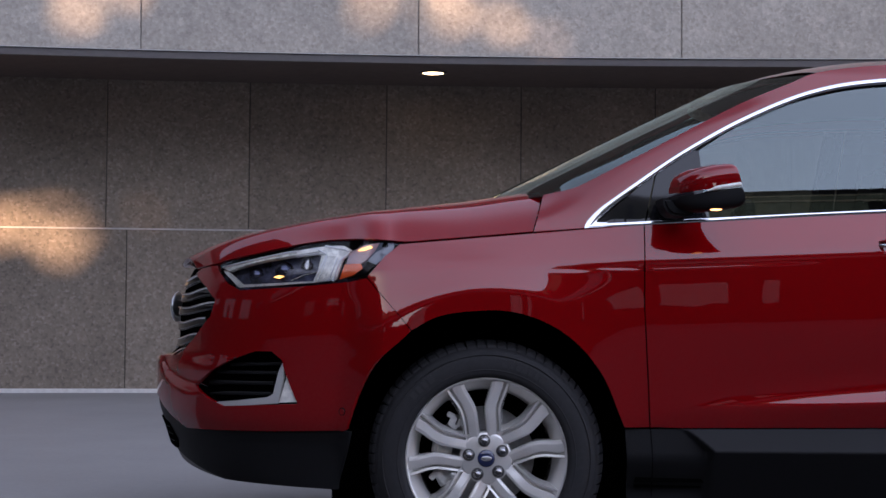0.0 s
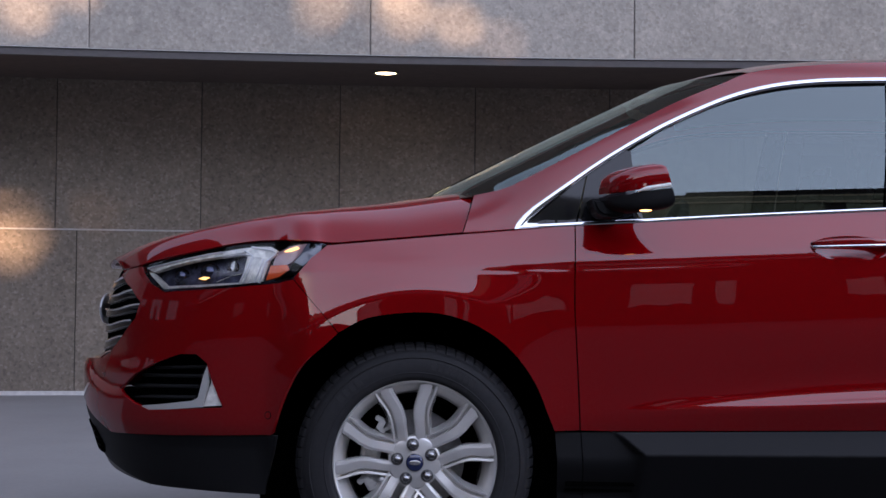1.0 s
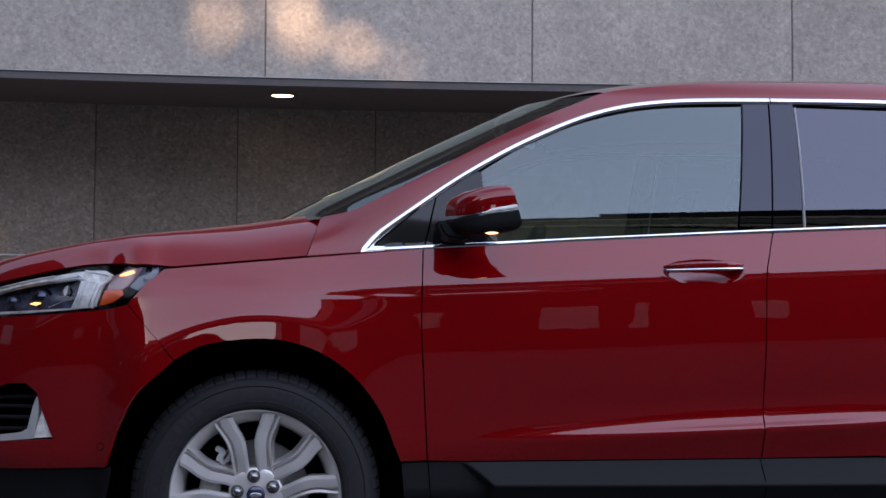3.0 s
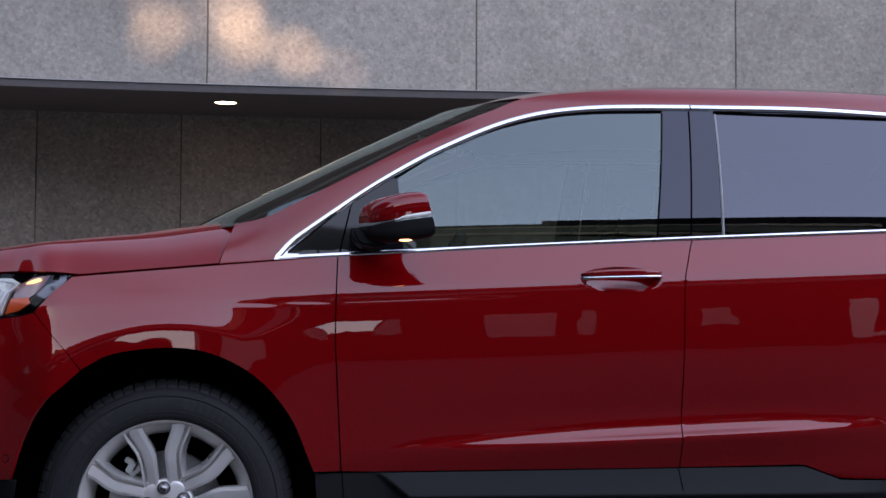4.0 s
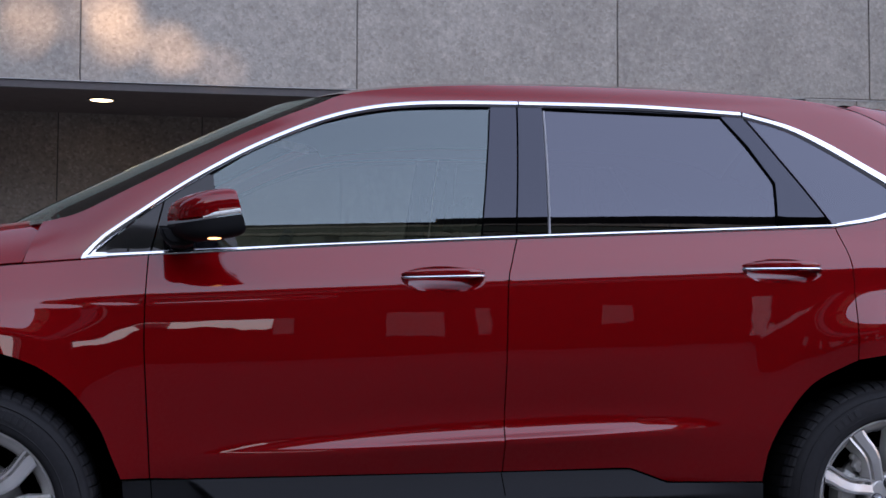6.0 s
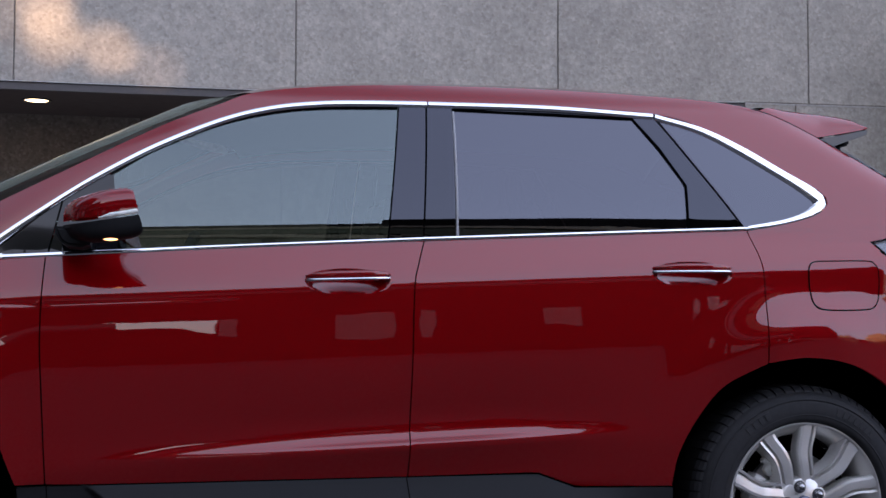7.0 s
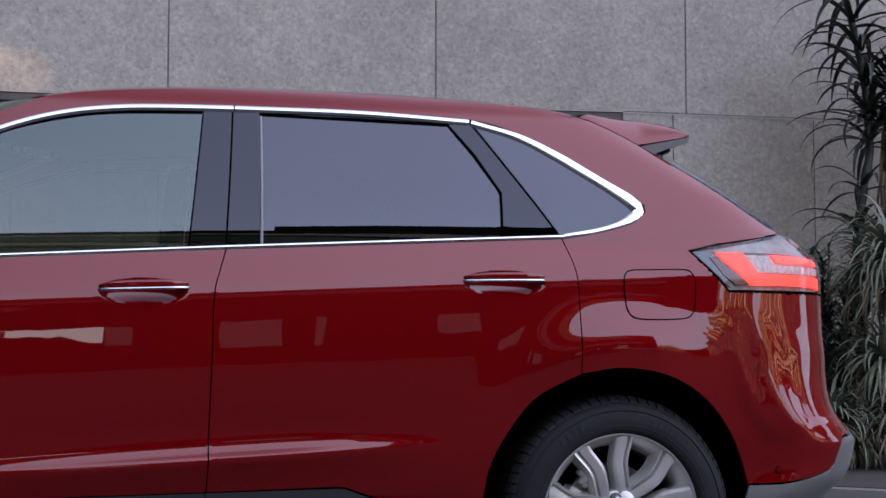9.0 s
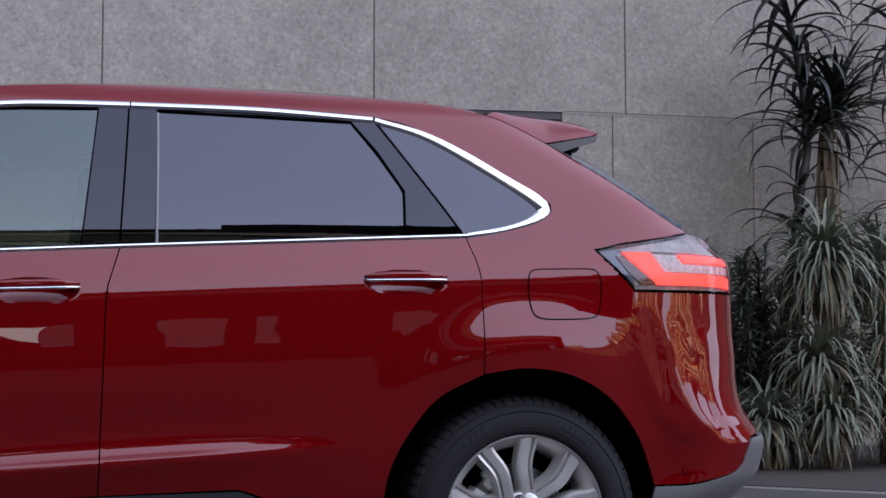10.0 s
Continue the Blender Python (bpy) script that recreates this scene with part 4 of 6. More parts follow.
def hood_point(f, q):
    """f runs from the front edge to the windscreen, q from the flank to the middle."""
    edge = -0.905 + 1.0505 * f
    rim = skin(edge, HOOD_EDGE(edge))
    mid = -1.102 + 1.092 * f
    x = rim.x + (mid - rim.x) * q - (CORNER.x + 1.102) * ((1 - (1 - q) ** 2.6) - q) * (1 - f) ** 2
    k = min(max((MIDDLE - 0.06) * q / 0.30, 0), 1)
    back = 0.1455 + 0.041 * min(max((0.148 * (1 - (1 - k) ** 2.1) - 0.001) / 0.126, 0), 1) - 0.20 * smooth(0.35, 1, q)
    x += (back - (0.1455 + (-0.010 - 0.1455) * q)) * smooth(0.35, 1, f)
    y = rim.y + 0.002 + (MIDDLE - rim.y - 0.002) * q
    k = min(max((y - rim.y) / (0.13 + 0.17 * smooth(-0.60, 0.05, x)), 0), 1)
    top = HOOD_TOP(x) + 0.012 * smooth(0.3, 0.9, y)
    return Vector((x, y, rim.z + (top - rim.z) * (1 - (1 - k) ** 2.1)))


hood = sheet("hood", [[hood_point((i / 52) ** 1.25, (j / 36) ** 1.2) for j in range(37)] for i in range(53)], PAINT, car, "red bonnet")
mirrored(hood)
front = [hood_point(0.0, (j / 36) ** 1.2) for j in range(37)]
rim = [hood_point((i / 52) ** 1.25, 0.0) for i in range(53)]
fold = sheet("hood_fold", [[v + Vector(d) for v in front] for d in ((0.0, 0.0, 0.0), (0.002, 0.0, -0.006), (0.012, 0.0, -0.011), (0.07, 0.0, -0.010))], PAINT, hood, "folded front edge of the bonnet")
mirrored(fold).parent = hood
hem = sheet("hood_fold", [[v + Vector(d) for v in rim] for d in ((0.0, 0.0, 0.0), (0.0, 0.004, -0.004), (0.0, 0.03, -0.004))], PAINT, hood)
mirrored(hem).parent = hood
# near-black backing, added so the gap under the bonnet reads as shade
seal = panel("hood_seal", outline(straight([(q, HOOD_EDGE(q) + 0.006) for q in np.linspace(-0.90, -0.27, 24)]), straight([(-0.27, 1.04), (-0.36, 1.05), (-0.475, 1.052), (-0.555, 1.040), (-0.614, 1.024), (-0.715, 1.000), (-0.774, 0.985), (-0.90, 0.965), (-0.90, HOOD_EDGE(-0.90) + 0.006)])), DARK, car, lift=-0.014, depth=0.01, label="black backing added to darken the gap under the bonnet edge")
mirrored(seal)

# doors
def dented(s0, s1, z0, z1):
    """The outline of a handle's recess."""
    mid, half, zc = (s0 + s1) / 2, (s1 - s0) / 2, (z0 + z1) / 2
    turn = np.linspace(0, 2 * math.pi, 48, endpoint=False)
    return mid, half, zc, [np.array((mid + half * 0.98 * math.copysign(abs(math.cos(a)) ** 0.75, math.cos(a)), zc + (z1 - z0) / 2 * math.copysign(abs(math.sin(a)) ** 0.9, math.sin(a)) - 0.004)) for a in turn]


HANDLE_F, HANDLE_R = (1.246, 1.508, 1.030, 1.108), (2.324, 2.594, 1.066, 1.143)
front_door = panel("front_door", outline(
    straight([(0.507, 1.128), (0.992, 1.158), (1.613, 1.192)]), spline(DOOR_B), straight([DOOR_B[-1], (0.620, 0.480), (0.521, 0.482)]), spline(shifted(DOOR_F, 0.004)[::-1])), PAINT, car, holes=[dented(*HANDLE_F)[3]], steps=(0.03, 0.008), slant=0.045)
rear_door = panel("rear_door", outline(
    straight([(1.617, 1.192), (2.409, 1.231), (2.664, 1.243)]), spline(DOOR_R), spline(ARCH_R), straight([(2.396, 0.444), (2.104, 0.448), (2.075, 0.452), (1.965, 0.492), (1.940, 0.494), (1.562, 0.488)]),
    spline(shifted(DOOR_B, 0.004)[::-1])), PAINT, car, holes=[dented(*HANDLE_R)[3]], steps=(0.03, 0.008), slant=0.045)

# body side: windscreen pillar, roof rail, rear quarter
CHROME_TOP = [(0.314, 1.118), (0.373, 1.184), (0.543, 1.314), (0.682, 1.404), (0.826, 1.485), (1.008, 1.566), (1.156, 1.609), (1.305, 1.630), (1.455, 1.638), (1.646, 1.642), (2.036, 1.644), (2.403, 1.629), (2.559, 1.588), (2.686, 1.528), (2.812, 1.455), (2.935, 1.383), (2.961, 1.340), (2.905, 1.298), (2.803, 1.267), (2.668, 1.246)]
PILLAR = [(0.148, 1.104), (0.189, 1.232), (0.270, 1.248), (0.317, 1.266), (0.377, 1.297), (0.557, 1.391), (0.719, 1.478)]
RAIL = [(0.719, 1.478), (0.85, 1.545), (1.00, 1.608), (1.123, 1.655), (1.38, 1.688), (1.67, 1.703), (2.08, 1.706), (2.50, 1.692), (2.79, 1.669), (2.904, 1.650), (3.00, 1.617), (3.10, 1.571), (3.199, 1.515), (3.285, 1.461), (3.365, 1.400), (3.429, 1.338), (3.474, 1.284)]
quarter = panel("body_side", outline(
    straight(PILLAR[:2]), spline(PILLAR[1:]), spline(RAIL), straight([(3.474, 1.284), (3.466, 1.276), (3.216, 1.240), (3.085, 1.214), (3.214, 1.078), (3.718, 1.078), (3.742, 0.625), (3.655, 0.612)]),
    spline([(3.650, 0.612), (3.620, 0.55), (3.586, 0.506), (3.440, 0.474), (3.293, 0.467)]), spline(ARCH_R2), spline(shifted(DOOR_R[::-1], 0.004)), spline(CHROME_TOP[::-1]), straight([(0.314, 1.118), (0.148, 1.104)])),
    PAINT, car, steps=(0.025, 0.014))

# bright trim round the side windows
belt = bead("belt_trim", straight([(0.326, 1.1235), (0.372, 1.127), (0.992, 1.164), (1.615, 1.198), (2.409, 1.237), (2.672, 1.250)]), 0.015, 0.004, CHROME, car, label="bright belt moulding")
TRIM = [(0.326, 1.130), (0.350, 1.157), (0.378, 1.182), (0.547, 1.306), (0.686, 1.396), (0.829, 1.476), (1.010, 1.557), (1.157, 1.600), (1.305, 1.621), (1.455, 1.629), (1.646, 1.633), (2.036, 1.635), (2.395, 1.621)]
trim_front = bead("window_trim", spline(TRIM[:11]), lambda f: 0.020 + 0.007 * (1 - smooth(0.0, 0.16, f)), 0.004, CHROME, car, label="bright window surround")
trim_corner = panel("trim_corner", outline(straight([(0.312, 1.116), (0.317, 1.130), (0.330, 1.148), (0.347, 1.167), (0.368, 1.157), (0.352, 1.140), (0.353, 1.135), (0.386, 1.135), (0.386, 1.122), (0.312, 1.116)], 0.006)), CHROME, car, lift=0.0032, steps=(0.01, 0.01))
trim_mid = bead("window_trim", spline([(1.650, 1.633), (2.036, 1.635), (2.395, 1.621)]), 0.019, 0.004, CHROME, car)
trim_rear = bead("window_trim", spline([(2.402, 1.619), (2.553, 1.578), (2.678, 1.517), (2.802, 1.444), (2.910, 1.376), (2.938, 1.340), (2.895, 1.306), (2.80, 1.275), (2.672, 1.251)]),
                 lambda f: 0.020 + 0.016 * smooth(0.03, 0.40, f) * (1 - smooth(0.66, 0.85, f)) + 0.012 * math.exp(-((f - 0.66) / 0.09) ** 2), 0.004, CHROME, car)

# side windows and black pillar covers
PANE_F = [(0.705, 1.152), (0.684, 1.376), (0.853, 1.482), (1.001, 1.543), (1.152, 1.585), (1.302, 1.607), (1.555, 1.618), (1.505, 1.190)]
panel("front_window", outline(straight(PANE_F[:2]), spline(PANE_F[1:7]), straight([PANE_F[6], PANE_F[7], PANE_F[0]])), FRONT_GLASS, front_door, lift=-0.010, depth=0.004, label="clear side window mirroring the sky")
panel("rear_window_pane", outline(straight([(1.716, 1.203), (1.727, 1.622), (2.324, 1.613), (2.400, 1.510), (2.468, 1.405), (2.475, 1.385), (2.470, 1.238), (1.716, 1.203)])), REAR_GLASS, rear_door, lift=-0.010, depth=0.004, label="dark privacy glass")
window_q = panel("quarter_window", outline(straight([(2.664, 1.254), (2.412, 1.612)]), spline([(2.412, 1.616), (2.553, 1.572), (2.680, 1.508), (2.895, 1.364), (2.914, 1.335), (2.80, 1.283), (2.664, 1.252)])), REAR_GLASS, car, lift=-0.006, depth=0.004, label="dark privacy glass")
corner_pane = panel("sail_corner", outline(straight([(0.340, 1.128), (0.545, 1.298), (0.507, 1.137), (0.340, 1.128)])), PIANO, car, lift=-0.007, label="black fixed corner pane")
panel("mirror_sail", outline(straight([(0.513, 1.137), (0.551, 1.302), (0.690, 1.392), (0.693, 1.36), (0.708, 1.148), (0.513, 1.137)])), PIANO, front_door, lift=-0.007, label="black mirror base panel")
panel("pillar_cover", outline(straight([(1.507, 1.190), (1.557, 1.622), (1.641, 1.626), (1.611, 1.194), (1.507, 1.190)])), PILLAR_BLACK, front_door, lift=-0.005, label="gloss black pillar cover")
panel("pillar_cover", outline(straight([(1.617, 1.196), (1.647, 1.626), (1.725, 1.624), (1.714, 1.203), (1.617, 1.196)])), PILLAR_BLACK, rear_door, lift=-0.005, label="gloss black pillar cover")
panel("pillar_cover", outline(straight([(2.474, 1.238), (2.480, 1.390), (2.404, 1.515), (2.328, 1.612), (2.398, 1.616), (2.660, 1.246), (2.474, 1.238)])), PILLAR_BLACK, rear_door, lift=-0.005, label="gloss black pillar cover")
bead("window_seal", [p + np.array((-0.003, 0.004)) for p in spline(PANE_F[1:7])], 0.013, 0.002, DARK, front_door, lift=-0.007)
bead("window_seal", straight([(1.507, 1.194), (1.556, 1.614)]), 0.010, 0.002, DARK, front_door, lift=-0.008)
bead("window_seal", straight([(1.722, 1.621), (2.326, 1.612), (2.402, 1.509), (2.468, 1.405), (2.476, 1.385), (2.471, 1.240)]), 0.010, 0.002, DARK, rear_door, lift=-0.008)
bead("window_frame", straight([(1.655, 1.625), (1.72, 1.6255), (2.036, 1.627), (2.30, 1.620), (2.39, 1.612)]), 0.014, 0.0008, PILLAR_BLACK, rear_door, lift=-0.009)
channel = bead("window_channel", straight([(1.729, 1.612), (1.720, 1.210)]), 0.009, 0.002, PALE_CHANNEL, rear_door, lift=-0.003, label="pale window channel strip")


# sill cladding
def cladding(x, z):
    ledge = smooth(0.0, 0.030, x - 0.606 - (0.483 - max(z, 0.408)) * 1.15) * (1 - smooth(2.0, 2.35, x))
    out = 0.042 * ledge * min(max((0.487 - z) / 0.075, 0.0), 1.0)
    tuck = 0.09 * (1 - smooth(0.24, 0.400, z)) * (1 - ledge) + ledge * 0.75 * max(0.406 - z, 0.0)
    return Vector((x, 0.032 + bow(x) - out + tuck, z))


sill = panel("sill_cladding", outline(straight([(0.441, 0.474), (0.620, 0.476), (1.94, 0.488), (1.962, 0.487), (2.072, 0.447), (2.394, 0.439), (2.394, 0.26), (0.46, 0.24), (0.441, 0.474)])), PLASTIC, car, cladding, steps=(0.014, 0.006), label="black plastic sill cladding")
seam = bead("sill_seam", straight([(0.522, 0.476), (0.540, 0.25)]), 0.004, 0.001, DARK, car, cladding)
seam = bead("sill_seam", straight([(1.556, 0.486), (1.575, 0.25)]), 0.004, 0.001, DARK, car, cladding)


# wheel-arch liners
def liner(cx):
    bm = bmesh.new()
    rows = []
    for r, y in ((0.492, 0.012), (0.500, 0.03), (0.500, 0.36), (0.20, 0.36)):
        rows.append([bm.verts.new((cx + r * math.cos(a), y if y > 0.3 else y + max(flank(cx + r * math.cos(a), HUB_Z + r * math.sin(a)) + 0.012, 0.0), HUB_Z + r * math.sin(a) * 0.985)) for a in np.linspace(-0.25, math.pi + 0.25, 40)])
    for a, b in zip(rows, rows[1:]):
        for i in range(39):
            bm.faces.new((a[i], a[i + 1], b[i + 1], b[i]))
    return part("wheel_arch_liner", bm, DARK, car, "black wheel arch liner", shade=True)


for cx in (0.0, WHEELBASE):
    mirrored(liner(cx))

# roof, windscreen, rear window
RAIL_Z = pchip([(0.719, 1.478), (0.85, 1.545), (1.00, 1.608), (1.123, 1.655), (1.38, 1.688), (1.67, 1.703), (2.08, 1.706), (2.50, 1.690), (2.70, 1.667), (2.78, 1.648), (2.85, 1.612), (2.92, 1.575), (2.995, 1.54)])
ROOF_Z = pchip([(0.80, 1.646), (1.06, 1.720), (1.38, 1.766), (1.67, 1.780), (2.08, 1.786), (2.50, 1.774), (2.85, 1.756), (3.00, 1.745)])
rows = []
for i in range(41):
    row = []
    for j in range(25):
        t = j / 24
        x = (1.10 - 0.27 * smooth(0, 0.9, t)) + (2.93 - (1.10 - 0.27 * smooth(0, 0.9, t))) * i / 40
        e = skin(max(x, 0.72), RAIL_Z(x))
        y = e.y + (MIDDLE - e.y) * t + 0.012 * smooth(2.72, 2.90, x) * (1 - t)
        row.append((x, y, e.z + (ROOF_Z(x) - e.z) * (1 - (1 - t) ** 2.3) - 0.001))
    rows.append(row)
roof = sheet("roof", rows, PAINT, car, "red roof skin")
mirrored(roof)
liner_rows = [[(x, y + (0.05 if j == 0 else 0.0), z - 0.035) for j, (x, y, z) in enumerate(r)] for r in rows[1:-1]]
mirrored(sheet("headliner", liner_rows, LINER, car, "pale cloth headliner"))
edge = [skin(float(p[0]), float(p[1])) for p in spline(PILLAR[1:], 0.03)[:-1] + spline([(0.719, 1.478), (0.85, 1.545), (1.00, 1.608), (1.10, 1.648)], 0.03)]
rows = []
for i, e in enumerate(edge):
    f = i / (len(edge) - 1)
    mid = Vector((-0.065 + 0.915 * f, MIDDLE, 1.212 + 0.448 * f + 0.004 * math.sin(math.pi * f)))
    row = []
    for j in range(21):
        t = j / 20
        p = e.lerp(mid, t)
        b = 1 - (1 - t) ** 3.2
        row.append((e.x + (mid.x - e.x) * b, p.y, e.z + (mid.z - e.z) * b - 0.004))
    rows.append(row)
shield = sheet("windscreen", rows, SHIELD_GLASS, car, "raked windscreen")
mirrored(shield)
edge = [skin(float(p[0]), float(p[1])) for p in spline([(2.904, 1.650), (3.00, 1.617), (3.10, 1.571), (3.199, 1.515), (3.285, 1.461), (3.365, 1.400), (3.429, 1.338), (3.468, 1.288)], 0.03)]
rows = []
for i, e in enumerate(edge):
    f = i / (len(edge) - 1)
    mid = Vector((e.x + 0.130 + 0.03 * f, MIDDLE, e.z + 0.095))
    rows.append([(e.x + (mid.x - e.x) * (1 - (1 - j / 16) ** 2.6), e.y + (mid.y - e.y) * j / 16, e.z + (mid.z - e.z) * (1 - (1 - j / 16) ** 2.6) - 0.002) for j in range(17)])
mirrored(sheet("rear_window", rows, TAIL_GLASS, car, "raked rear window, blue-grey painted in for mirrored sky"))

gap_line = spline([(2.82, 1.6625), (2.904, 1.6475), (3.00, 1.6145), (3.10, 1.568), (3.199, 1.512), (3.285, 1.458), (3.365, 1.397), (3.429, 1.335), (3.462, 1.296)], 0.03)
mirrored(bead("tailgate_gap", gap_line, 0.005, 0.001, DARK, car, lift=-0.0004))

# short antenna fin on the roof
bm = bmesh.new()
rings = []
for z, x0, x1, half in ((1.745, 2.615, 2.815, 0.034), (1.770, 2.640, 2.812, 0.026), (1.795, 2.676, 2.806, 0.015), (1.812, 2.706, 2.798, 0.009), (1.821, 2.722, 2.786, 0.004)):
    mid = (x0 + x1) / 2
    rings.append([bm.verts.new((mid + (x1 - x0) / 2 * math.cos(a), MIDDLE + half * math.sin(a), z)) for a in np.linspace(0, 2 * math.pi, 20, endpoint=False)])
for a, b in zip(rings, rings[1:]):
    for i in range(20):
        bm.faces.new((a[i], a[(i + 1) % 20], b[(i + 1) % 20], b[i]))
bm.faces.new(rings[-1])
part("antenna_fin", bm, PAINT, car, "red shark-fin antenna", shade=True)

# spoiler
def spoiler_line(table, n=26):
    xs = [q[0] for q in table]
    return [Vector((x, float(np.interp(x, xs, [q[1] for q in table])), float(np.interp(x, xs, [q[2] for q in table])))) for x in np.linspace(xs[0], xs[-1], n)]


edge_z = pchip([(2.50, 1.692), (2.79, 1.669), (2.904, 1.650), (3.00, 1.617), (3.10, 1.571)])
low_line = spoiler_line([skin(x, edge_z(x)) + Vector((0, 0.001, -0.002)) for x in (2.86, 2.90, 2.94, 2.98, 3.01, 3.035)] + [Vector((2.985, 0.226, 1.572)), Vector((3.08, 0.230, 1.590)), Vector((3.172, 0.238, 1.608))])
crown_line = spoiler_line([(2.838, 0.268, 1.673), (2.90, 0.286, 1.669), (2.97, 0.290, 1.663), (3.04, 0.290, 1.658), (3.10, 0.284, 1.651), (3.14, 0.268, 1.638), (3.170, 0.250, 1.616)])
mid_line = spoiler_line([(2.90, MIDDLE, 1.745), (3.0, MIDDLE, 1.742), (3.1, MIDDLE, 1.735), (3.2, MIDDLE, 1.722), (3.28, MIDDLE, 1.705), (3.34, MIDDLE, 1.690)])
rows = [[a.lerp(b, k / 5) + Vector((0, -0.006 * math.sin(math.pi * k / 5), 0.004 * math.sin(math.pi * k / 5))) for a, b in zip(low_line, crown_line)] for k in range(6)]
rows += [[a.lerp(b, k) + Vector((0, 0, 0.012 * math.sin(math.pi * k))) for a, b in zip(crown_line, mid_line)] for k in (0.02, 0.06, 0.15, 0.3, 0.5, 0.75, 1.0)]
spoiler = sheet("spoiler", rows, PAINT, car, "red roof spoiler with a sharp trailing edge")
back_row = [low_line[-1]] + [r[-1] for r in rows[5:]]
n_back = len(back_row)
rows = [[p + Vector((-0.004, 0.004, -0.003)) for p in back_row], [p + Vector((-0.016, 0.006, -0.022)) for p in back_row], [Vector((3.11 + 0.10 * j / (n_back - 1), 0.25 + (MIDDLE - 0.25) * j / (n_back - 1), 1.574 + 0.09 * (1 - (1 - j / (n_back - 1)) ** 2))) for j in range(n_back)]]
under = sheet("underside", rows, PLASTIC, spoiler, "black underside")
bm = bmesh.new()
fin = [(2.955, 1.560), (2.985, 1.566), (3.172, 1.606), (3.169, 1.590), (3.12, 1.573), (3.030, 1.541)]
near = [bm.verts.new((x, 0.226 + 0.06 * (x - 2.985), z)) for x, z in fin]
back = [bm.verts.new((x, 0.255 + 0.06 * (x - 2.985), z - 0.002)) for x, z in fin]
bm.faces.new(near)
bm.faces.new(back)
for i in range(6):
    bm.faces.new((near[i], near[(i + 1) % 6], back[(i + 1) % 6], back[i]))
# grey plastic stands in for sky mirrored in a gloss black fin
part("side_fin", bm, GREY_PLASTIC, spoiler, "side fin under the spoiler, painted grey for mirrored sky")
box_part("bracket", (3.085, 0.25, 1.552), (3.112, 0.31, 1.574), PLASTIC, spoiler, "black bracket", 0.006)
mirrored(spoiler)

# tail lamp
TAIL = [(3.098, 1.214), (3.147, 1.224), (3.244, 1.237), (3.471, 1.274)] + [(3.56, 1.270), (3.63, 1.250), (3.700, 1.19), (3.715, 1.083), (3.217, 1.083)]
tail_lamp = panel("tail_lamp", outline(straight(TAIL + [TAIL[0]])), LENS, car, lift=0.002, depth=0.03, steps=(0.02, 0.012), label="clear and red tail lamp")
panel("housing", outline(straight(TAIL + [TAIL[0]])), TAIL_CLEAR, tail_lamp, lift=-0.018, depth=0.008, steps=(0.02, 0.014))
panel("top_glass", outline(straight([(3.177, 1.219), (3.286, 1.239), (3.455, 1.268), (3.560, 1.250), (3.600, 1.213), (3.411, 1.216), (3.293, 1.215), (3.192, 1.214), (3.177, 1.219)])), TAIL_TOP, tail_lamp, lift=-0.012, steps=(0.02, 0.012), label="clear grey upper lens")
panel("red_band", outline(straight([(3.191, 1.211), (3.292, 1.212), (3.330, 1.144), (3.428, 1.140), (3.514, 1.139), (3.607, 1.137), (3.700, 1.130), (3.705, 1.098), (3.574, 1.102), (3.448, 1.103), (3.306, 1.103), (3.191, 1.211)])), TAIL_RED, tail_lamp, lift=-0.008, steps=(0.02, 0.012), label="lit red light band")
panel("red_band", outline(straight([(3.396, 1.207), (3.469, 1.207), (3.552, 1.204), (3.670, 1.205), (3.680, 1.180), (3.495, 1.179), (3.414, 1.180), (3.396, 1.207)])), TAIL_RED, tail_lamp, lift=-0.008, steps=(0.02, 0.012), label="lit red light band")
panel("reverse_lamp", outline(straight([(3.298, 1.208), (3.389, 1.204), (3.409, 1.175), (3.493, 1.172), (3.680, 1.170), (3.690, 1.143), (3.514, 1.143), (3.336, 1.148), (3.298, 1.208)])), LAMP_CLEAR, tail_lamp, lift=-0.011, steps=(0.02, 0.012), label="silver reflector")
for k in range(4):
    q = 3.520 + 0.036 * k
    panel("reflector_rib", outline(straight([(q, 1.146), (q + 0.004, 1.170), (q + 0.018, 1.170), (q + 0.014, 1.146), (q, 1.146)], 0.01)), LAMP_WHITE, tail_lamp, lift=-0.009, steps=(0.01, 0.01), label="bright reflector rib")
panel("dark_corner", outline(straight([(3.163, 1.197), (3.189, 1.201), (3.207, 1.178), (3.301, 1.106), (3.250, 1.102), (3.204, 1.137), (3.163, 1.197)])), TAIL_DARK, tail_lamp, lift=-0.009, steps=(0.02, 0.012), label="dark red corner of the lamp")
panel("lens_corner", outline(straight([(3.104, 1.212), (3.180, 1.219), (3.172, 1.201), (3.160, 1.195), (3.200, 1.137), (3.240, 1.100), (3.222, 1.096), (3.104, 1.212)])), LAMP_TINT, tail_lamp, lift=-0.010, steps=(0.02, 0.012), label="blue-grey clear corner")
mirrored(tail_lamp)
seal = bead("lamp_gasket", straight([(3.088, 1.212), (3.216, 1.079), (3.712, 1.079)]), 0.018, 0.002, DARK, car, lift=-0.002)
mirrored(seal)
top = bead("lamp_gasket", straight([(3.088, 1.214), (3.216, 1.240), (3.466, 1.277)]), 0.006, 0.001, DARK, car, lift=-0.001)
mirrored(top)

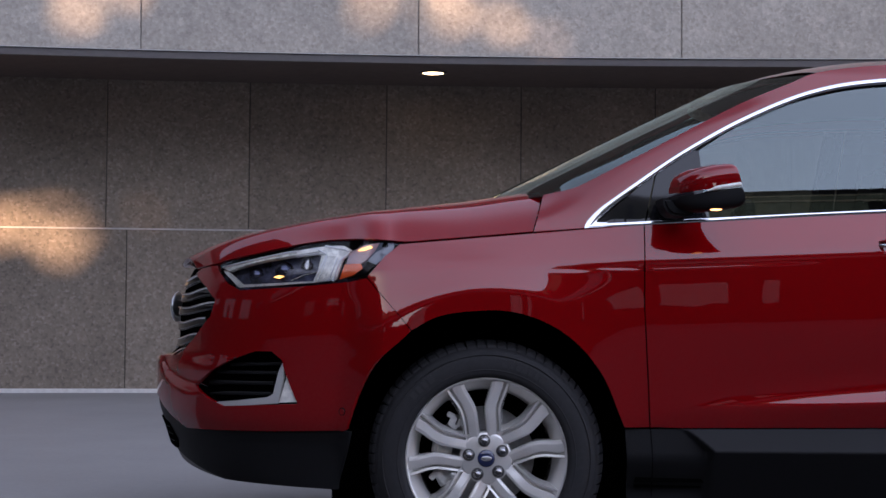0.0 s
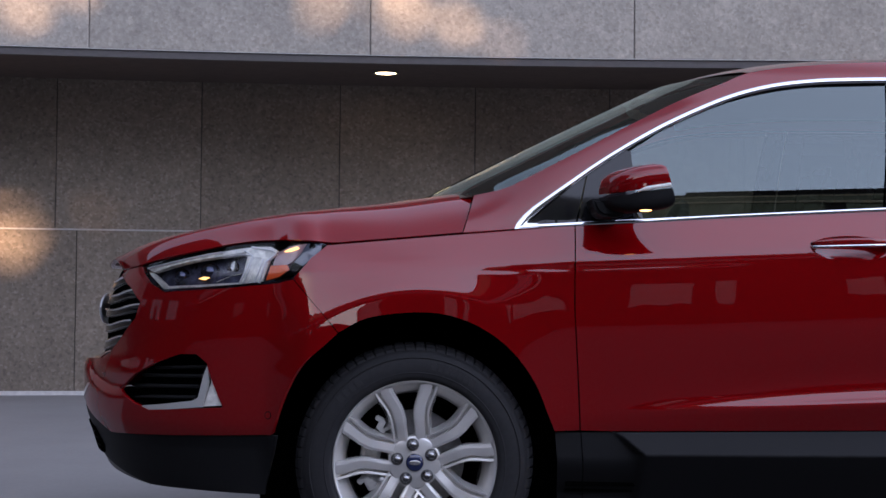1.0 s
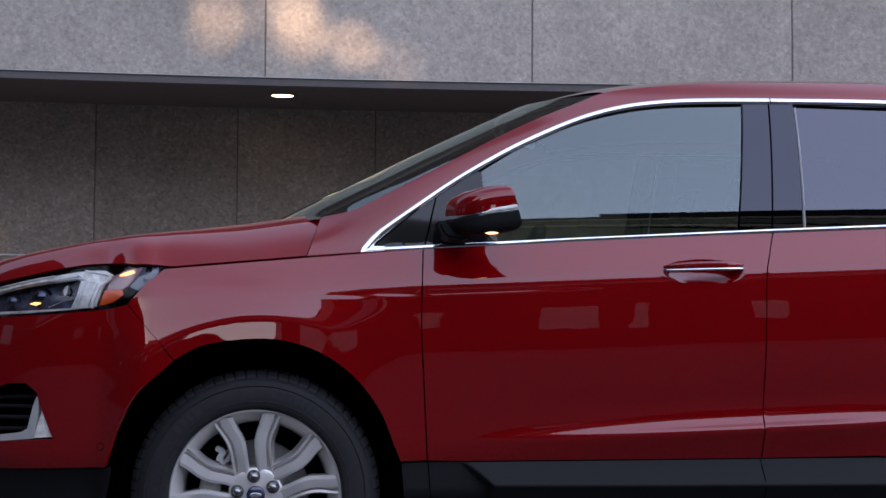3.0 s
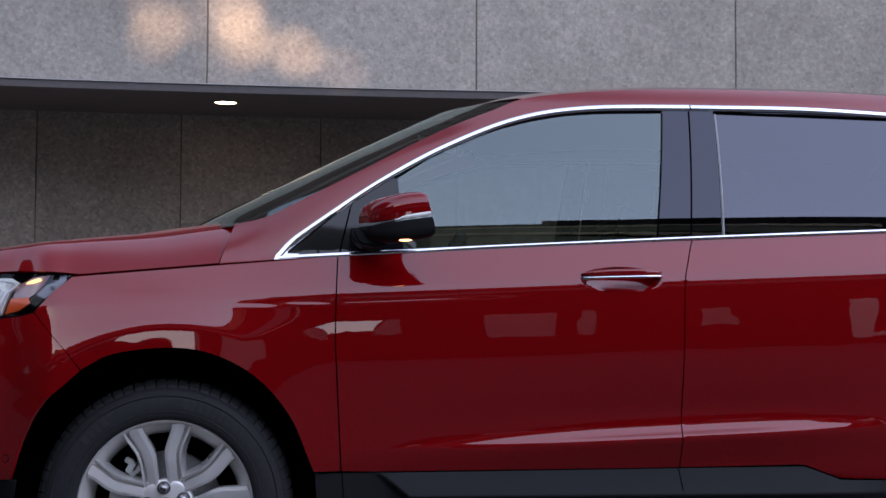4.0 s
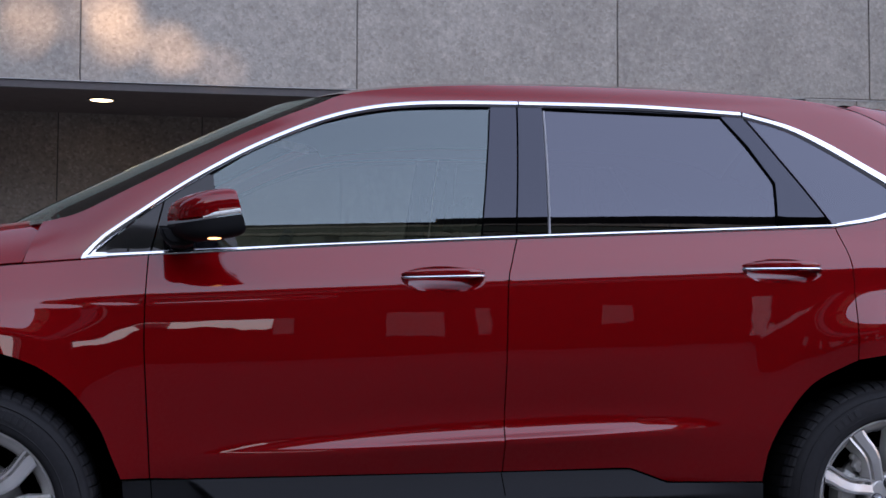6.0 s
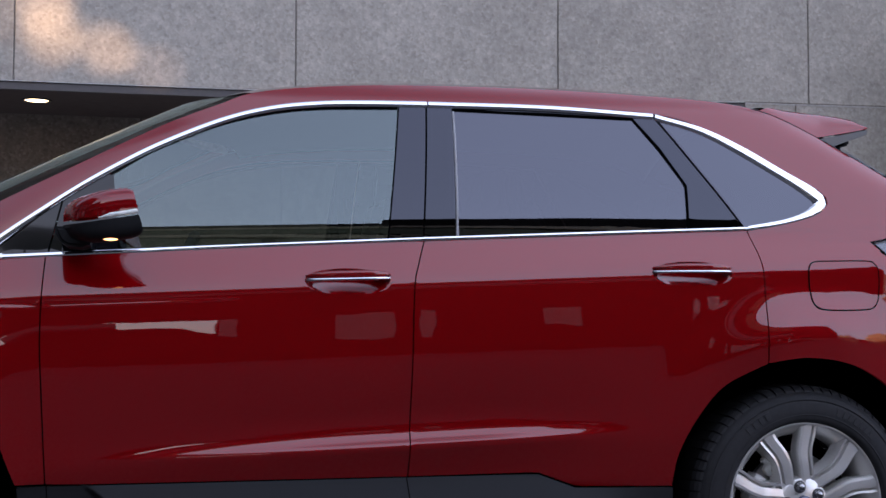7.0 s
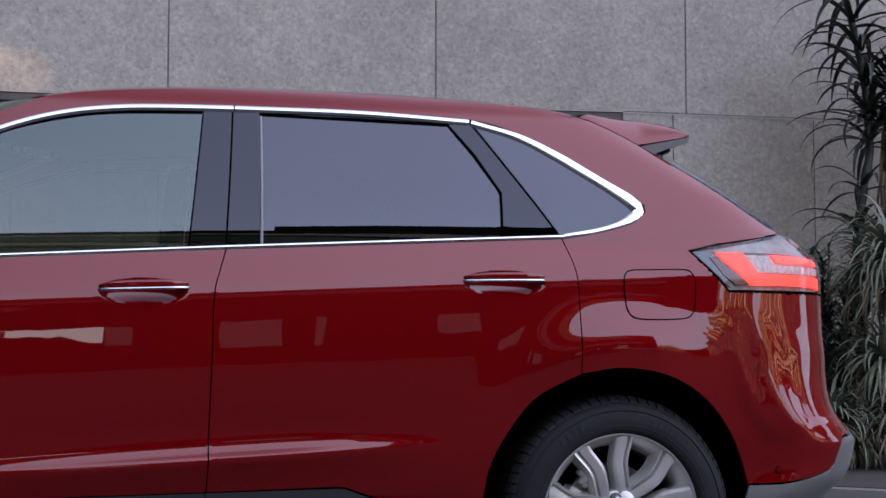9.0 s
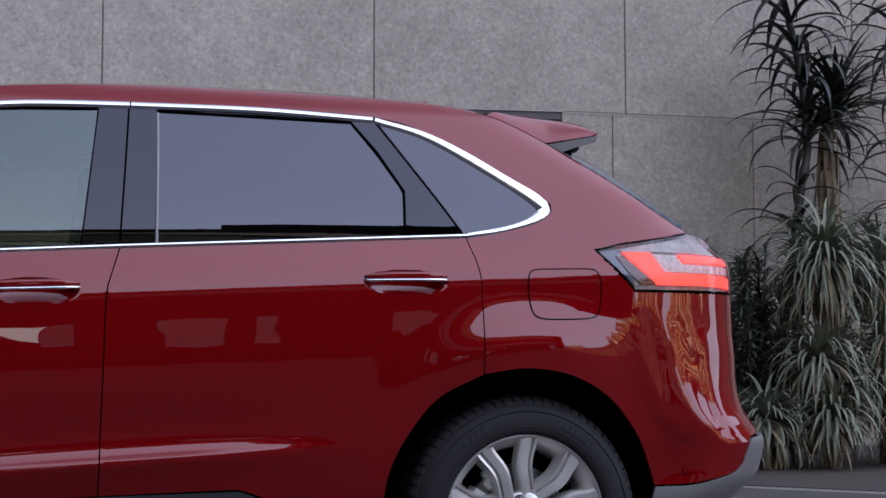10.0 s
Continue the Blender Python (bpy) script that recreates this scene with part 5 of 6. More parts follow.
# rear bumper and tailgate
rear_bumper = panel("rear_bumper", outline(
    spline([(3.293, 0.461), (3.440, 0.467), (3.586, 0.500), (3.622, 0.545), (3.655, 0.605)]), straight([(3.655, 0.605), (3.832, 0.612), (4.171, 0.612), (4.124, 0.38), (3.608, 0.33), (3.26, 0.34), (3.293, 0.461)])), GREY_PLASTIC, car, lift=0.002, steps=(0.03, 0.014), label="grey-black plastic rear bumper")
mirrored(rear_bumper)
tailgate = panel("tailgate", outline(straight([(3.746, 0.625), (4.119, 0.625), (4.104, 0.85), (4.118, 1.09), (4.068, 1.18), (4.013, 1.27), (3.698, 1.275), (3.713, 1.18), (3.721, 1.08), (3.746, 0.625)])), PAINT, car)
mirrored(tailgate)

# fuel flap, parking sensors
FUEL = [(2.890, 1.146), (3.050, 1.149), (3.078, 1.143), (3.091, 1.124), (3.093, 1.090), (3.089, 1.040), (3.080, 1.012), (3.056, 0.995), (2.970, 0.990), (2.888, 0.992), (2.862, 1.006), (2.853, 1.035), (2.850, 1.095), (2.854, 1.126), (2.866, 1.141)]
flap = bead("fuel_flap_gap", [np.array(p) for p in spline(FUEL + [FUEL[0]], 0.008)], 0.005, 0.0012, DARK, car, lift=0.0012, label="dark gap round the fuel flap")
flap = panel("fuel_flap", outline(spline(FUEL + [FUEL[0]])), PAINT, car, lift=0.0015, depth=0.004)
for s, z in ((-0.417, 0.524), (3.393, 0.509)):
    for r, lift, mat, name in ((0.0125, 0.002, DARK, "sensor_gap"), (0.010, 0.003, PAINT, "parking_sensor")):
        ring = [np.array((s + r * (0.62 if s < 0 else 0.8) * math.cos(a), z + r * math.sin(a))) for a in np.linspace(0, 2 * math.pi, 16, endpoint=False)]
        panel(name, ring, mat, car, lift=lift, depth=0.004, steps=(0.006, 0.006))


# door handles
for door, s0, s1, z0, z1, tilt in ((front_door, *HANDLE_F, 0.008), (rear_door, *HANDLE_R, 0.004)):
    mid, half, zc, dent = dented(s0, s1, z0, z1)

    def cup(s, z, mid=mid, half=half, zc=zc):
        p = skin(s, z)
        d = abs((s - mid) / (half * 0.98)) ** 2.2 + ((z - zc + 0.006) / 0.040) ** 2
        return p + Vector((0, 0.030 * max(1 - d, 0), 0))

    panel("handle_cup", dent, PAINT, door, cup, lift=0.0, depth=0.004, steps=(0.008, 0.005), label="dished handle recess")
    bm = bmesh.new()
    rings = []
    for i in range(25):
        t = i / 24
        s = s0 + 0.004 + (s1 - s0 - 0.008) * t
        z = zc + 0.004 + tilt * (t - 0.5)
        arch = 0.030 * (1 - abs(2 * t - 1) ** 4)
        c = skin(s, z) + Vector((0, 0.010 - arch, 0))
        h = 0.0135 * (1 - 0.85 * abs(2 * t - 1) ** 4)
        rings.append([bm.verts.new(c + Vector((0, -0.011 * math.copysign(abs(math.cos(a)) ** 0.5, math.cos(a)), h * math.copysign(abs(math.sin(a)) ** 0.6, math.sin(a)) + 0.010))) for a in np.linspace(0, 2 * math.pi, 14, endpoint=False)])
    for a, b in zip(rings, rings[1:]):
        for i in range(14):
            bm.faces.new((a[i], a[(i + 1) % 14], b[(i + 1) % 14], b[i]))
    bm.faces.new(rings[0])
    bm.faces.new(rings[-1])
    grip = part("door_handle", bm, PAINT, door, "red pull handle with a bright strip", shade=True)
    bm = bmesh.new()
    rings = []
    for i in range(25):
        t = i / 24
        s = s0 + 0.002 + (s1 - s0 - 0.004) * t
        z = zc + 0.002 + tilt * (t - 0.5)
        arch = 0.030 * (1 - abs(2 * t - 1) ** 4)
        c = skin(s, z) + Vector((0, 0.006 - arch, 0))
        rings.append([bm.verts.new(c + Vector((0, -0.009 * math.cos(a), 0.0055 * math.sin(a)))) for a in np.linspace(0, 2 * math.pi, 10, endpoint=False)])
    for a, b in zip(rings, rings[1:]):
        for i in range(10):
            bm.faces.new((a[i], a[(i + 1) % 10], b[(i + 1) % 10], b[i]))
    bm.faces.new(rings[0])
    bm.faces.new(rings[-1])
    part("bright_strip", bm, CHROME, grip, "chrome strip", shade=True)

# door mirror
mirror = new("door_mirror")
mirror.parent = front_door
mirror["label"] = "red door mirror with black base and lamp strip"
MIRROR_TOP = pchip([(0.0, 1.240), (0.02, 1.256), (0.08, 1.272), (0.20, 1.286), (0.35, 1.297), (0.55, 1.306), (0.70, 1.310), (0.95, 1.313), (1.0, 1.309)])
MIRROR_LOW = pchip([(0.0, 1.200), (0.03, 1.185), (0.10, 1.173), (0.25, 1.164), (0.42, 1.162), (0.65, 1.166), (0.88, 1.172), (0.96, 1.176), (1.0, 1.183)])


def mirror_section(t, n=240):
    """A slice across the mirror's shell; t runs from its blunt nose to its glass."""
    top, low = MIRROR_TOP(t), MIRROR_LOW(t)
    zc, hz = (top + low) / 2, (top - low) / 2
    wide = 0.082 * (0.30 + 0.70 * max(1 - (1 - t) ** 5, 0.0) ** 0.6)
    ring = []
    for i in range(n):
        a = 2 * math.pi * i / n
        c, d = math.cos(a), math.sin(a)
        z = zc + hz * math.copysign(abs(d) ** 0.50, d)
        y = -0.078 - wide * math.copysign(abs(c) ** 0.50, c)
        ring.append(Vector((0.561 + 0.219 * t - 0.028 * t * max(z - 1.20, 0) / 0.105 + 0.55 * max(-0.06 - y, 0.0) * (1 - t) - 0.50 * max(y + 0.14, 0.0) * t * t, y, z)))
    return ring


def mirror_split(x):
    return 1.210 + 0.115 * (x - 0.561)


def resample(line, n):
    far = [0.0]
    for p, q in zip(line, line[1:]):
        far.append(far[-1] + (q - p).length)
    out = []
    for k in range(n):
        want = far[-1] * k / (n - 1)
        i = min(max(int(np.searchsorted(far, want)), 1), len(line) - 1)
        out.append(line[i - 1].lerp(line[i], (want - far[i - 1]) / max(far[i] - far[i - 1], 1e-9)))
    return out


def shell(name, upper, mat, label):
    rows = []
    for t in [0.0, 0.012, 0.03, 0.06, 0.10, *np.linspace(0.15, 0.93, 18), 0.97, 1.0]:
        ring = mirror_section(t)
        half = ring[:121] if upper else ring[120:] + ring[:1]
        cut = mirror_split(0.561 + 0.219 * t)
        line = [Vector((q.x, q.y, max(q.z, cut) if upper else min(q.z, cut))) for q in half]
        rows.append(resample(line, 25))
    bm = bmesh.new()
    grid = [[bm.verts.new(q) for q in r] for r in rows]
    for p, q in zip(grid, grid[1:]):
        for i in range(24):
            bm.faces.new((p[i], p[i + 1], q[i + 1], q[i]))
    bm.faces.new([bm.verts.new(q) for q in rows[-1]])
    bm.faces.new([bm.verts.new(q) for q in rows[0]])
    return part(name, bm, mat, mirror, label, shade=True)


shell("mirror_cap", True, PAINT, "red mirror cap")
shell("mirror_bowl", False, PLASTIC, "black mirror underside")
bm = bmesh.new()
rows = []
for t in np.linspace(0.30, 0.985, 18):
    near = [q for q in mirror_section(t) if q.y < -0.08]
    cut = mirror_split(0.561 + 0.219 * t) + 0.004
    row = []
    for k in (0.0, 0.33, 0.67, 1.0):
        h = cut + (0.006 + 0.007 * smooth(0.32, 0.50, t)) * k
        q = min(near, key=lambda c: abs(c.z - h))
        row.append(bm.verts.new((q.x, q.y - 0.006 + (0.004 if k in (0.0, 1.0) else 0), h)))
    rows.append(row)
for p, q in zip(rows, rows[1:]):
    for i in range(3):
        bm.faces.new((p[i], p[i + 1], q[i + 1], q[i]))
part("turn_strip", bm, LAMP_STRIP, mirror, "clear turn lamp strip", shade=True)
bm = bmesh.new()
foot = [(0.538, 1.206), (0.542, 1.184), (0.554, 1.163), (0.572, 1.151), (0.610, 1.148), (0.636, 1.156), (0.640, 1.192), (0.60, 1.206)]
near = [bm.verts.new((x, -0.075, z)) for x, z in foot]
back = [bm.verts.new((0.61 + (x - 0.61) * 0.95, 0.080, z)) for x, z in foot]
bm.faces.new(near)
bm.faces.new(back)
for i in range(8):
    j = (i + 1) % 8
    bm.faces.new((near[i], near[j], back[j], back[i]))
bmesh.ops.bevel(bm, geom=[e for e in bm.edges if all(v in near for v in e.verts)], offset=0.010, segments=3, affect="EDGES")
part("mirror_foot", bm, PLASTIC, mirror, "black mirror arm")
bm = bmesh.new()
bmesh.ops.create_uvsphere(bm, u_segments=16, v_segments=8, radius=1)
bmesh.ops.scale(bm, vec=(0.024, 0.016, 0.0045), verts=bm.verts)
lampp = part("puddle_lamp", bm, glowing("puddle_lamp_glow", (1.0, 0.40, 0.14), 1.7), mirror, "glowing amber lamp under the mirror", shade=True)
lampp.location = (0.690, -0.125, 1.169)

for ob in (front_door, rear_door, quarter, belt, trim_corner, trim_front, trim_mid, trim_rear, window_q, corner_pane, sill, flap):
    mirrored(ob)


# ---- wheels ----
def wheel(cx, spin, shift):
    w = new("wheel")
    w.parent = car
    w.location = (cx, 0, HUB_Z)
    w["label"] = "silver ten-spoke alloy wheel with black tyre"
    bm = bmesh.new()
    lathe(bm, [(0.255, 0.26), (0.300, 0.285), (0.355, 0.275), (0.370, 0.255), (0.373, 0.20), (0.373, 0.125), (0.370, 0.100), (0.364, 0.084), (0.357, 0.070), (0.345, 0.056), (0.320, 0.046), (0.295, 0.0455), (0.275, 0.0460), (0.2660, 0.0495), (0.2618, 0.058), (0.257, 0.075)], 96)
    tyre = part("tyre", bm, RUBBER, w, "black rubber tyre with grooved shoulder", shade=True)
    bm = bmesh.new()
    for i in range(70):
        a0 = 2 * math.pi * i / 70
        c = []
        for r, y in ((0.352, 0.066), (0.3635, 0.0735), (0.3725, 0.086), (0.3785, 0.104), (TYRE_R, 0.125), (TYRE_R, 0.215), (0.371, 0.215)):
            half_angle = 0.0375 if i % 2 else 0.0355
            lean = 0.010 * (r - 0.352) / 0.027
            c.append([bm.verts.new((r * math.cos(a0 + k * half_angle + lean), y, r * math.sin(a0 + k * half_angle + lean))) for k in (-1, 1)])
        for p, q in zip(c, c[1:]):
            bm.faces.new((p[0], p[1], q[1], q[0]))
        for k in (0, 1):
            bm.faces.new([p[k] for p in c])
    part("tread", bm, RUBBER, tyre)
    bm = bmesh.new()
    for r, y, h in ((0.3325, 0.0495, 0.002), (0.285, 0.0465, 0.002)):
        lathe(bm, [(r - 0.003, y + 0.002), (r - 0.0015, y - h), (r + 0.0015, y - h), (r + 0.003, y + 0.002)], 96)
    part("sidewall_rib", bm, RUBBER, tyre, shade=True)
    for first, last, count in ((0.62, 1.12, 7), (1.85, 2.17, 4), (3.9, 4.4, 7), (5.15, 5.47, 4)):
        for k in range(count):
            a0 = first + shift + (last - first) * (k + 0.5) / count
            half_angle = (last - first) / count * (0.30 if k % 3 else 0.38)
            bm = bmesh.new()
            ring = [bm.verts.new((r * math.cos(a0 + q * half_angle), y, r * math.sin(a0 + q * half_angle))) for r, q, y in ((0.298, -1, 0.0435), (0.298, 1, 0.0435), (0.322, 1, 0.0445), (0.322, -1, 0.0445))]
            bm.faces.new(ring)
            low = bmesh.ops.extrude_face_region(bm, geom=bm.faces[:])
            bmesh.ops.translate(bm, vec=(0, 0.004, 0), verts=[v for v in low["geom"] if isinstance(v, bmesh.types.BMVert)])
            part("sidewall_mark", bm, RUBBER_MARK, tyre)
    bm = bmesh.new()
    lathe(bm, [(0.235, 0.26), (0.214, 0.23), (0.218, 0.125), (0.228, 0.100), (0.240, 0.082), (0.2490, 0.072), (0.2535, 0.063), (0.2580, 0.061), (0.2610, 0.064), (0.2595, 0.074)], 96)
    rim = part("rim", bm, ALLOY, w, "silver alloy rim", shade=True)
    # a pair of spokes shares a slim slot in line with each wheel nut
    for k in range(5):
        base = spin - k * radians(72)
        for side in (-1, 1):
            bm = bmesh.new()
            rows = []
            for t in np.linspace(0, 1, 16):
                r = 0.055 + 0.200 * t
                off = side * (0.0365 + 0.006 * t + 0.036 * smooth(0.42, 1.05, t) ** 1.2)
                half = 0.0270 + 0.0075 * smooth(0.25, 1.0, t)
                y = 0.082 - 0.016 * smooth(0.0, 0.5, t) - 0.002 * t
                along = Vector((math.cos(base), 0, math.sin(base)))
                across = Vector((math.sin(base), 0, -math.cos(base)))
                rr = math.sqrt(max(r * r - off * off, 0.0001))
                c = along * rr + across * off
                row = []
                # broad face beside the slot, a groove, and a slim rib along the window
                for u, d in ((-1.04, 0.050), (-1.0, 0.012), (-0.90, 0.002), (-0.62, 0.0), (0.22, 0.004), (0.30, 0.020), (0.46, 0.022), (0.54, 0.006), (0.78, 0.004), (0.92, 0.022), (1.16, 0.060)):
                    row.append(bm.verts.new(c + across * (half * u * side) + Vector((0, y + d, 0))))
                rows.append(row)
            for a, b in zip(rows, rows[1:]):
                for i in range(len(a) - 1):
                    bm.faces.new((a[i], a[i + 1], b[i + 1], b[i]))
            spoke = part("spoke", bm, ALLOY, rim)
    bm = bmesh.new()
    lathe(bm, [(0.004, 0.0790), (0.078, 0.0800), (0.083, 0.0830), (0.086, 0.104), (0.088, 0.14)], 60)
    part("hub", bm, ALLOY, rim, shade=True)
    bm = bmesh.new()
    lathe(bm, [(0.0005, 0.070), (0.024, 0.071), (0.0275, 0.074), (0.029, 0.084)], 40)
    part("centre_cap", bm, BADGE, w, "dark blue centre cap", shade=True)
    bm = bmesh.new()
    bmesh.ops.create_uvsphere(bm, u_segments=20, v_segments=8, radius=1)
    bmesh.ops.scale(bm, vec=(0.0185, 0.002, 0.0085), verts=bm.verts)
    mark = part("cap_badge", bm, LAMP_GREY, w, "plain oval badge", shade=True)
    mark.location = (0, 0.0705, 0)
    for k in range(5):
        a = spin - k * radians(72)
        bm = bmesh.new()
        lathe(bm, [(0.0160, 0.088), (0.0160, 0.0765), (0.0120, 0.0755), (0.0118, 0.0655), (0.0095, 0.0615), (0.0005, 0.0605)], 14)
        nut = part("wheel_nut", bm, NUT, w, "dark wheel nut", shade=True)
        # dark ring on the hub paints in the shade of the nut's recess
        bm = bmesh.new()
        lathe(bm, [(0.0120, 0.0778), (0.0185, 0.0774), (0.0200, 0.0782), (0.0203, 0.0900)], 24)
        part("nut_pocket", bm, CABIN, nut, "dark ring painted as the shade round the nut", shade=True)
        nut.location = (0.057 * math.cos(a), 0, 0.057 * math.sin(a))
    bm = bmesh.new()
    lathe(bm, [(0.0005, 0.128), (0.085, 0.126), (0.088, 0.140), (0.090, 0.150), (0.160, 0.150), (0.1605, 0.180), (0.09, 0.180)], 60)
    part("brake_disc", bm, DISC, w, "iron brake disc", shade=True)
    bm = bmesh.new()
    rows = []
    for a in np.linspace(radians(146), radians(214), 18):
        c, s = math.cos(a), math.sin(a)
        lump = 0.008 * abs(math.sin(4 * a))
        rows.append([bm.verts.new((r * c, y, r * s)) for r, y in ((0.112, 0.165), (0.110, 0.118 + lump), (0.122, 0.108 + lump), (0.160, 0.108), (0.172, 0.118), (0.176, 0.150), (0.176, 0.175))])
    for a, b in zip(rows, rows[1:]):
        for i in range(6):
            bm.faces.new((a[i], a[i + 1], b[i + 1], b[i]))
    bm.faces.new(rows[0])
    bm.faces.new(rows[-1])
    caliper = part("brake_caliper", bm, CASTING, w, "cast brake caliper")
    for a0 in (152, 208):
        bm = bmesh.new()
        lathe(bm, [(0.0005, 0.082), (0.009, 0.083), (0.0095, 0.095), (0.013, 0.096), (0.013, 0.118)], 12)
        bolt = part("caliper_bolt", bm, CASTING, caliper, shade=True)
        bolt.location = (0.118 * math.cos(radians(a0)), 0, 0.118 * math.sin(radians(a0)))
    for a0, big in ((133, 1.0), (203, 1.15), (118, 0.6)):
        bm = bmesh.new()
        for du, dv, wu, wv, y in ((0.0, 0.0, 0.017, 0.010, 0.098), (0.014, 0.012, 0.008, 0.014, 0.104), (-0.013, -0.012, 0.009, 0.010, 0.108), (0.004, -0.022, 0.014, 0.006, 0.112)):
            add_box(bm, (big * (du - wu), y, big * (dv - wv)), (big * (du + wu), y + 0.03, big * (dv + wv)), 0.003)
        lug = part("caliper_bracket", bm, CASTING, caliper)
        lug.matrix_basis = Matrix.Translation((0.158 * math.cos(radians(a0)), 0, 0.158 * math.sin(radians(a0)))) @ Matrix.Rotation(-radians(a0 - 70), 4, "Y")
    # near-black disc put in for the shade deep inside the wheel
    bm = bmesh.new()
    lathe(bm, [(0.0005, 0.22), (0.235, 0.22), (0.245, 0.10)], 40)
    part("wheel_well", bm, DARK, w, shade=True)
    return w


for cx in (0.0, WHEELBASE):
    w = wheel(cx, radians(97 if cx < 1 else 104), 0.30 if cx < 1 else 0.13)
    copy_thing(w, Matrix.Translation((cx, 2 * MIDDLE, HUB_Z)) @ Matrix.Rotation(math.pi, 4, "Z"))

# underbody and cabin
box_part("underbody", (-0.55, 0.30, 0.20), (3.30, 2 * MIDDLE - 0.30, 0.48), DARK, car, "dark underbody", 0.04)
box_part("inner_floor", (0.46, 0.09, 0.28), (2.38, 2 * MIDDLE - 0.09, 0.52), DARK, car, "", 0.02)
box_part("inner_nose", (-0.90, 0.36, 0.42), (-0.52, 2 * MIDDLE - 0.36, 0.96), DARK, car, "", 0.05)
box_part("engine_bay", (-0.60, 0.36, 0.48), (0.45, 2 * MIDDLE - 0.36, 1.04), DARK, car, "", 0.03)
box_part("cabin_side", (0.47, 0.085, 0.50), (2.36, 0.12, 1.12), DARK, car)
box_part("cabin_side", (0.47, 2 * MIDDLE - 0.12, 0.50), (2.36, 2 * MIDDLE - 0.085, 1.14), DARK, car)
box_part("boot_side", (2.40, 0.17, 0.86), (3.52, 2 * MIDDLE - 0.17, 1.17), DARK, car, "", 0.04)
box_part("boot_floor", (3.34, 0.22, 0.35), (3.62, 2 * MIDDLE - 0.22, 0.90), DARK, car, "", 0.04)
box_part("dashboard", (0.22, 0.17, 0.98), (0.70, 2 * MIDDLE - 0.17, 1.19), CABIN, car, "dark dashboard", 0.05)


def seat(x, y, tall):
    s = new("seat")
    s.parent = car
    s["label"] = "dark cloth car seat"
    box_part("cushion", (x - 0.25, y - 0.24, 0.62), (x + 0.25, y + 0.24, 0.80), CABIN, s, "", 0.05)
    bm = bmesh.new()
    add_box(bm, (-0.06, -0.24, 0.0), (0.06, 0.24, tall), 0.05)
    back = part("backrest", bm, CABIN, s)
    back.location, back.rotation_euler = (x + 0.25, y, 0.76), (0, radians(18), 0)
    bm = bmesh.new()
    add_box(bm, (-0.05, -0.13, 0.0), (0.05, 0.13, 0.18), 0.04)
    rest = part("headrest", bm, CABIN, s)
    rest.location, rest.rotation_euler = (x + 0.25 + math.sin(radians(18)) * (tall + 0.03), y, 0.76 + math.cos(radians(18)) * (tall + 0.03)), (0, radians(14), 0)


for x, tall in ((1.25, 0.50), (2.10, 0.46)):
    for y in (0.52, 2 * MIDDLE - 0.52):
        seat(x, y, tall)
bm = bmesh.new()
for i in range(40):
    a = 2 * math.pi * i / 40
    bmesh.ops.create_uvsphere(bm, u_segments=8, v_segments=6, radius=0.019, matrix=Matrix.Translation((0.86 + 0.08 * math.sin(a), 0.52 + 0.185 * math.cos(a), 1.06 + 0.165 * math.sin(a))))
part("steering_wheel", bm, CABIN, car, "dark steering wheel", shade=True)


# ---- planting ----
def add_leaf(bm, base, out, length, width, rise, droop, curl=0.0, seg=9):
    """A strap leaf: it leaves upwards, bends over and tapers, and is folded along its middle."""
    side = Vector((-out.y, out.x, 0)).normalized()
    p, ang = Vector(base), rise
    rows = []
    for i in range(seg + 1):
        t = i / seg
        w = width * (0.75 + 0.5 * t if t < 0.3 else 0.9 * (1 - ((t - 0.3) / 0.7) ** 1.6)) + 0.0015
        up = Vector((-out.x * math.sin(ang), -out.y * math.sin(ang), math.cos(ang)))
        rows.append([bm.verts.new(p - side * w + up * w * 0.35), bm.verts.new(p), bm.verts.new(p + side * w + up * w * 0.35)])
        d = Vector((out.x * math.cos(ang), out.y * math.cos(ang), math.sin(ang))) + side * curl * t
        p = p + d * (length / seg)
        ang -= droop / seg * (0.5 + 1.2 * t)
    for a, b in zip(rows, rows[1:]):
        for i in range(2):
            bm.faces.new((a[i], a[i + 1], b[i + 1], b[i]))


def rosette(name, parent, at, count, length, width, mat, rng, rise=(0.9, -0.5), droop=(0.9, 1.8), label=""):
    bm = bmesh.new()
    for i in range(count):
        a = i * 2.39996 + rng.uniform(-0.3, 0.3)
        f = i / count
        out = Vector((math.cos(a), math.sin(a), 0))
        base = Vector(at) + Vector((0, 0, (1 - f) * 0.10 * length / 0.6)) + out * 0.02
        add_leaf(bm, base, out, length * rng.uniform(0.7, 1.15), width * rng.uniform(0.8, 1.2), rise[0] + (rise[1] - rise[0]) * f + rng.uniform(-0.25, 0.25), rng.uniform(*droop), rng.uniform(-0.3, 0.3))
    return part(name, bm, mat, parent, label, shade=True)


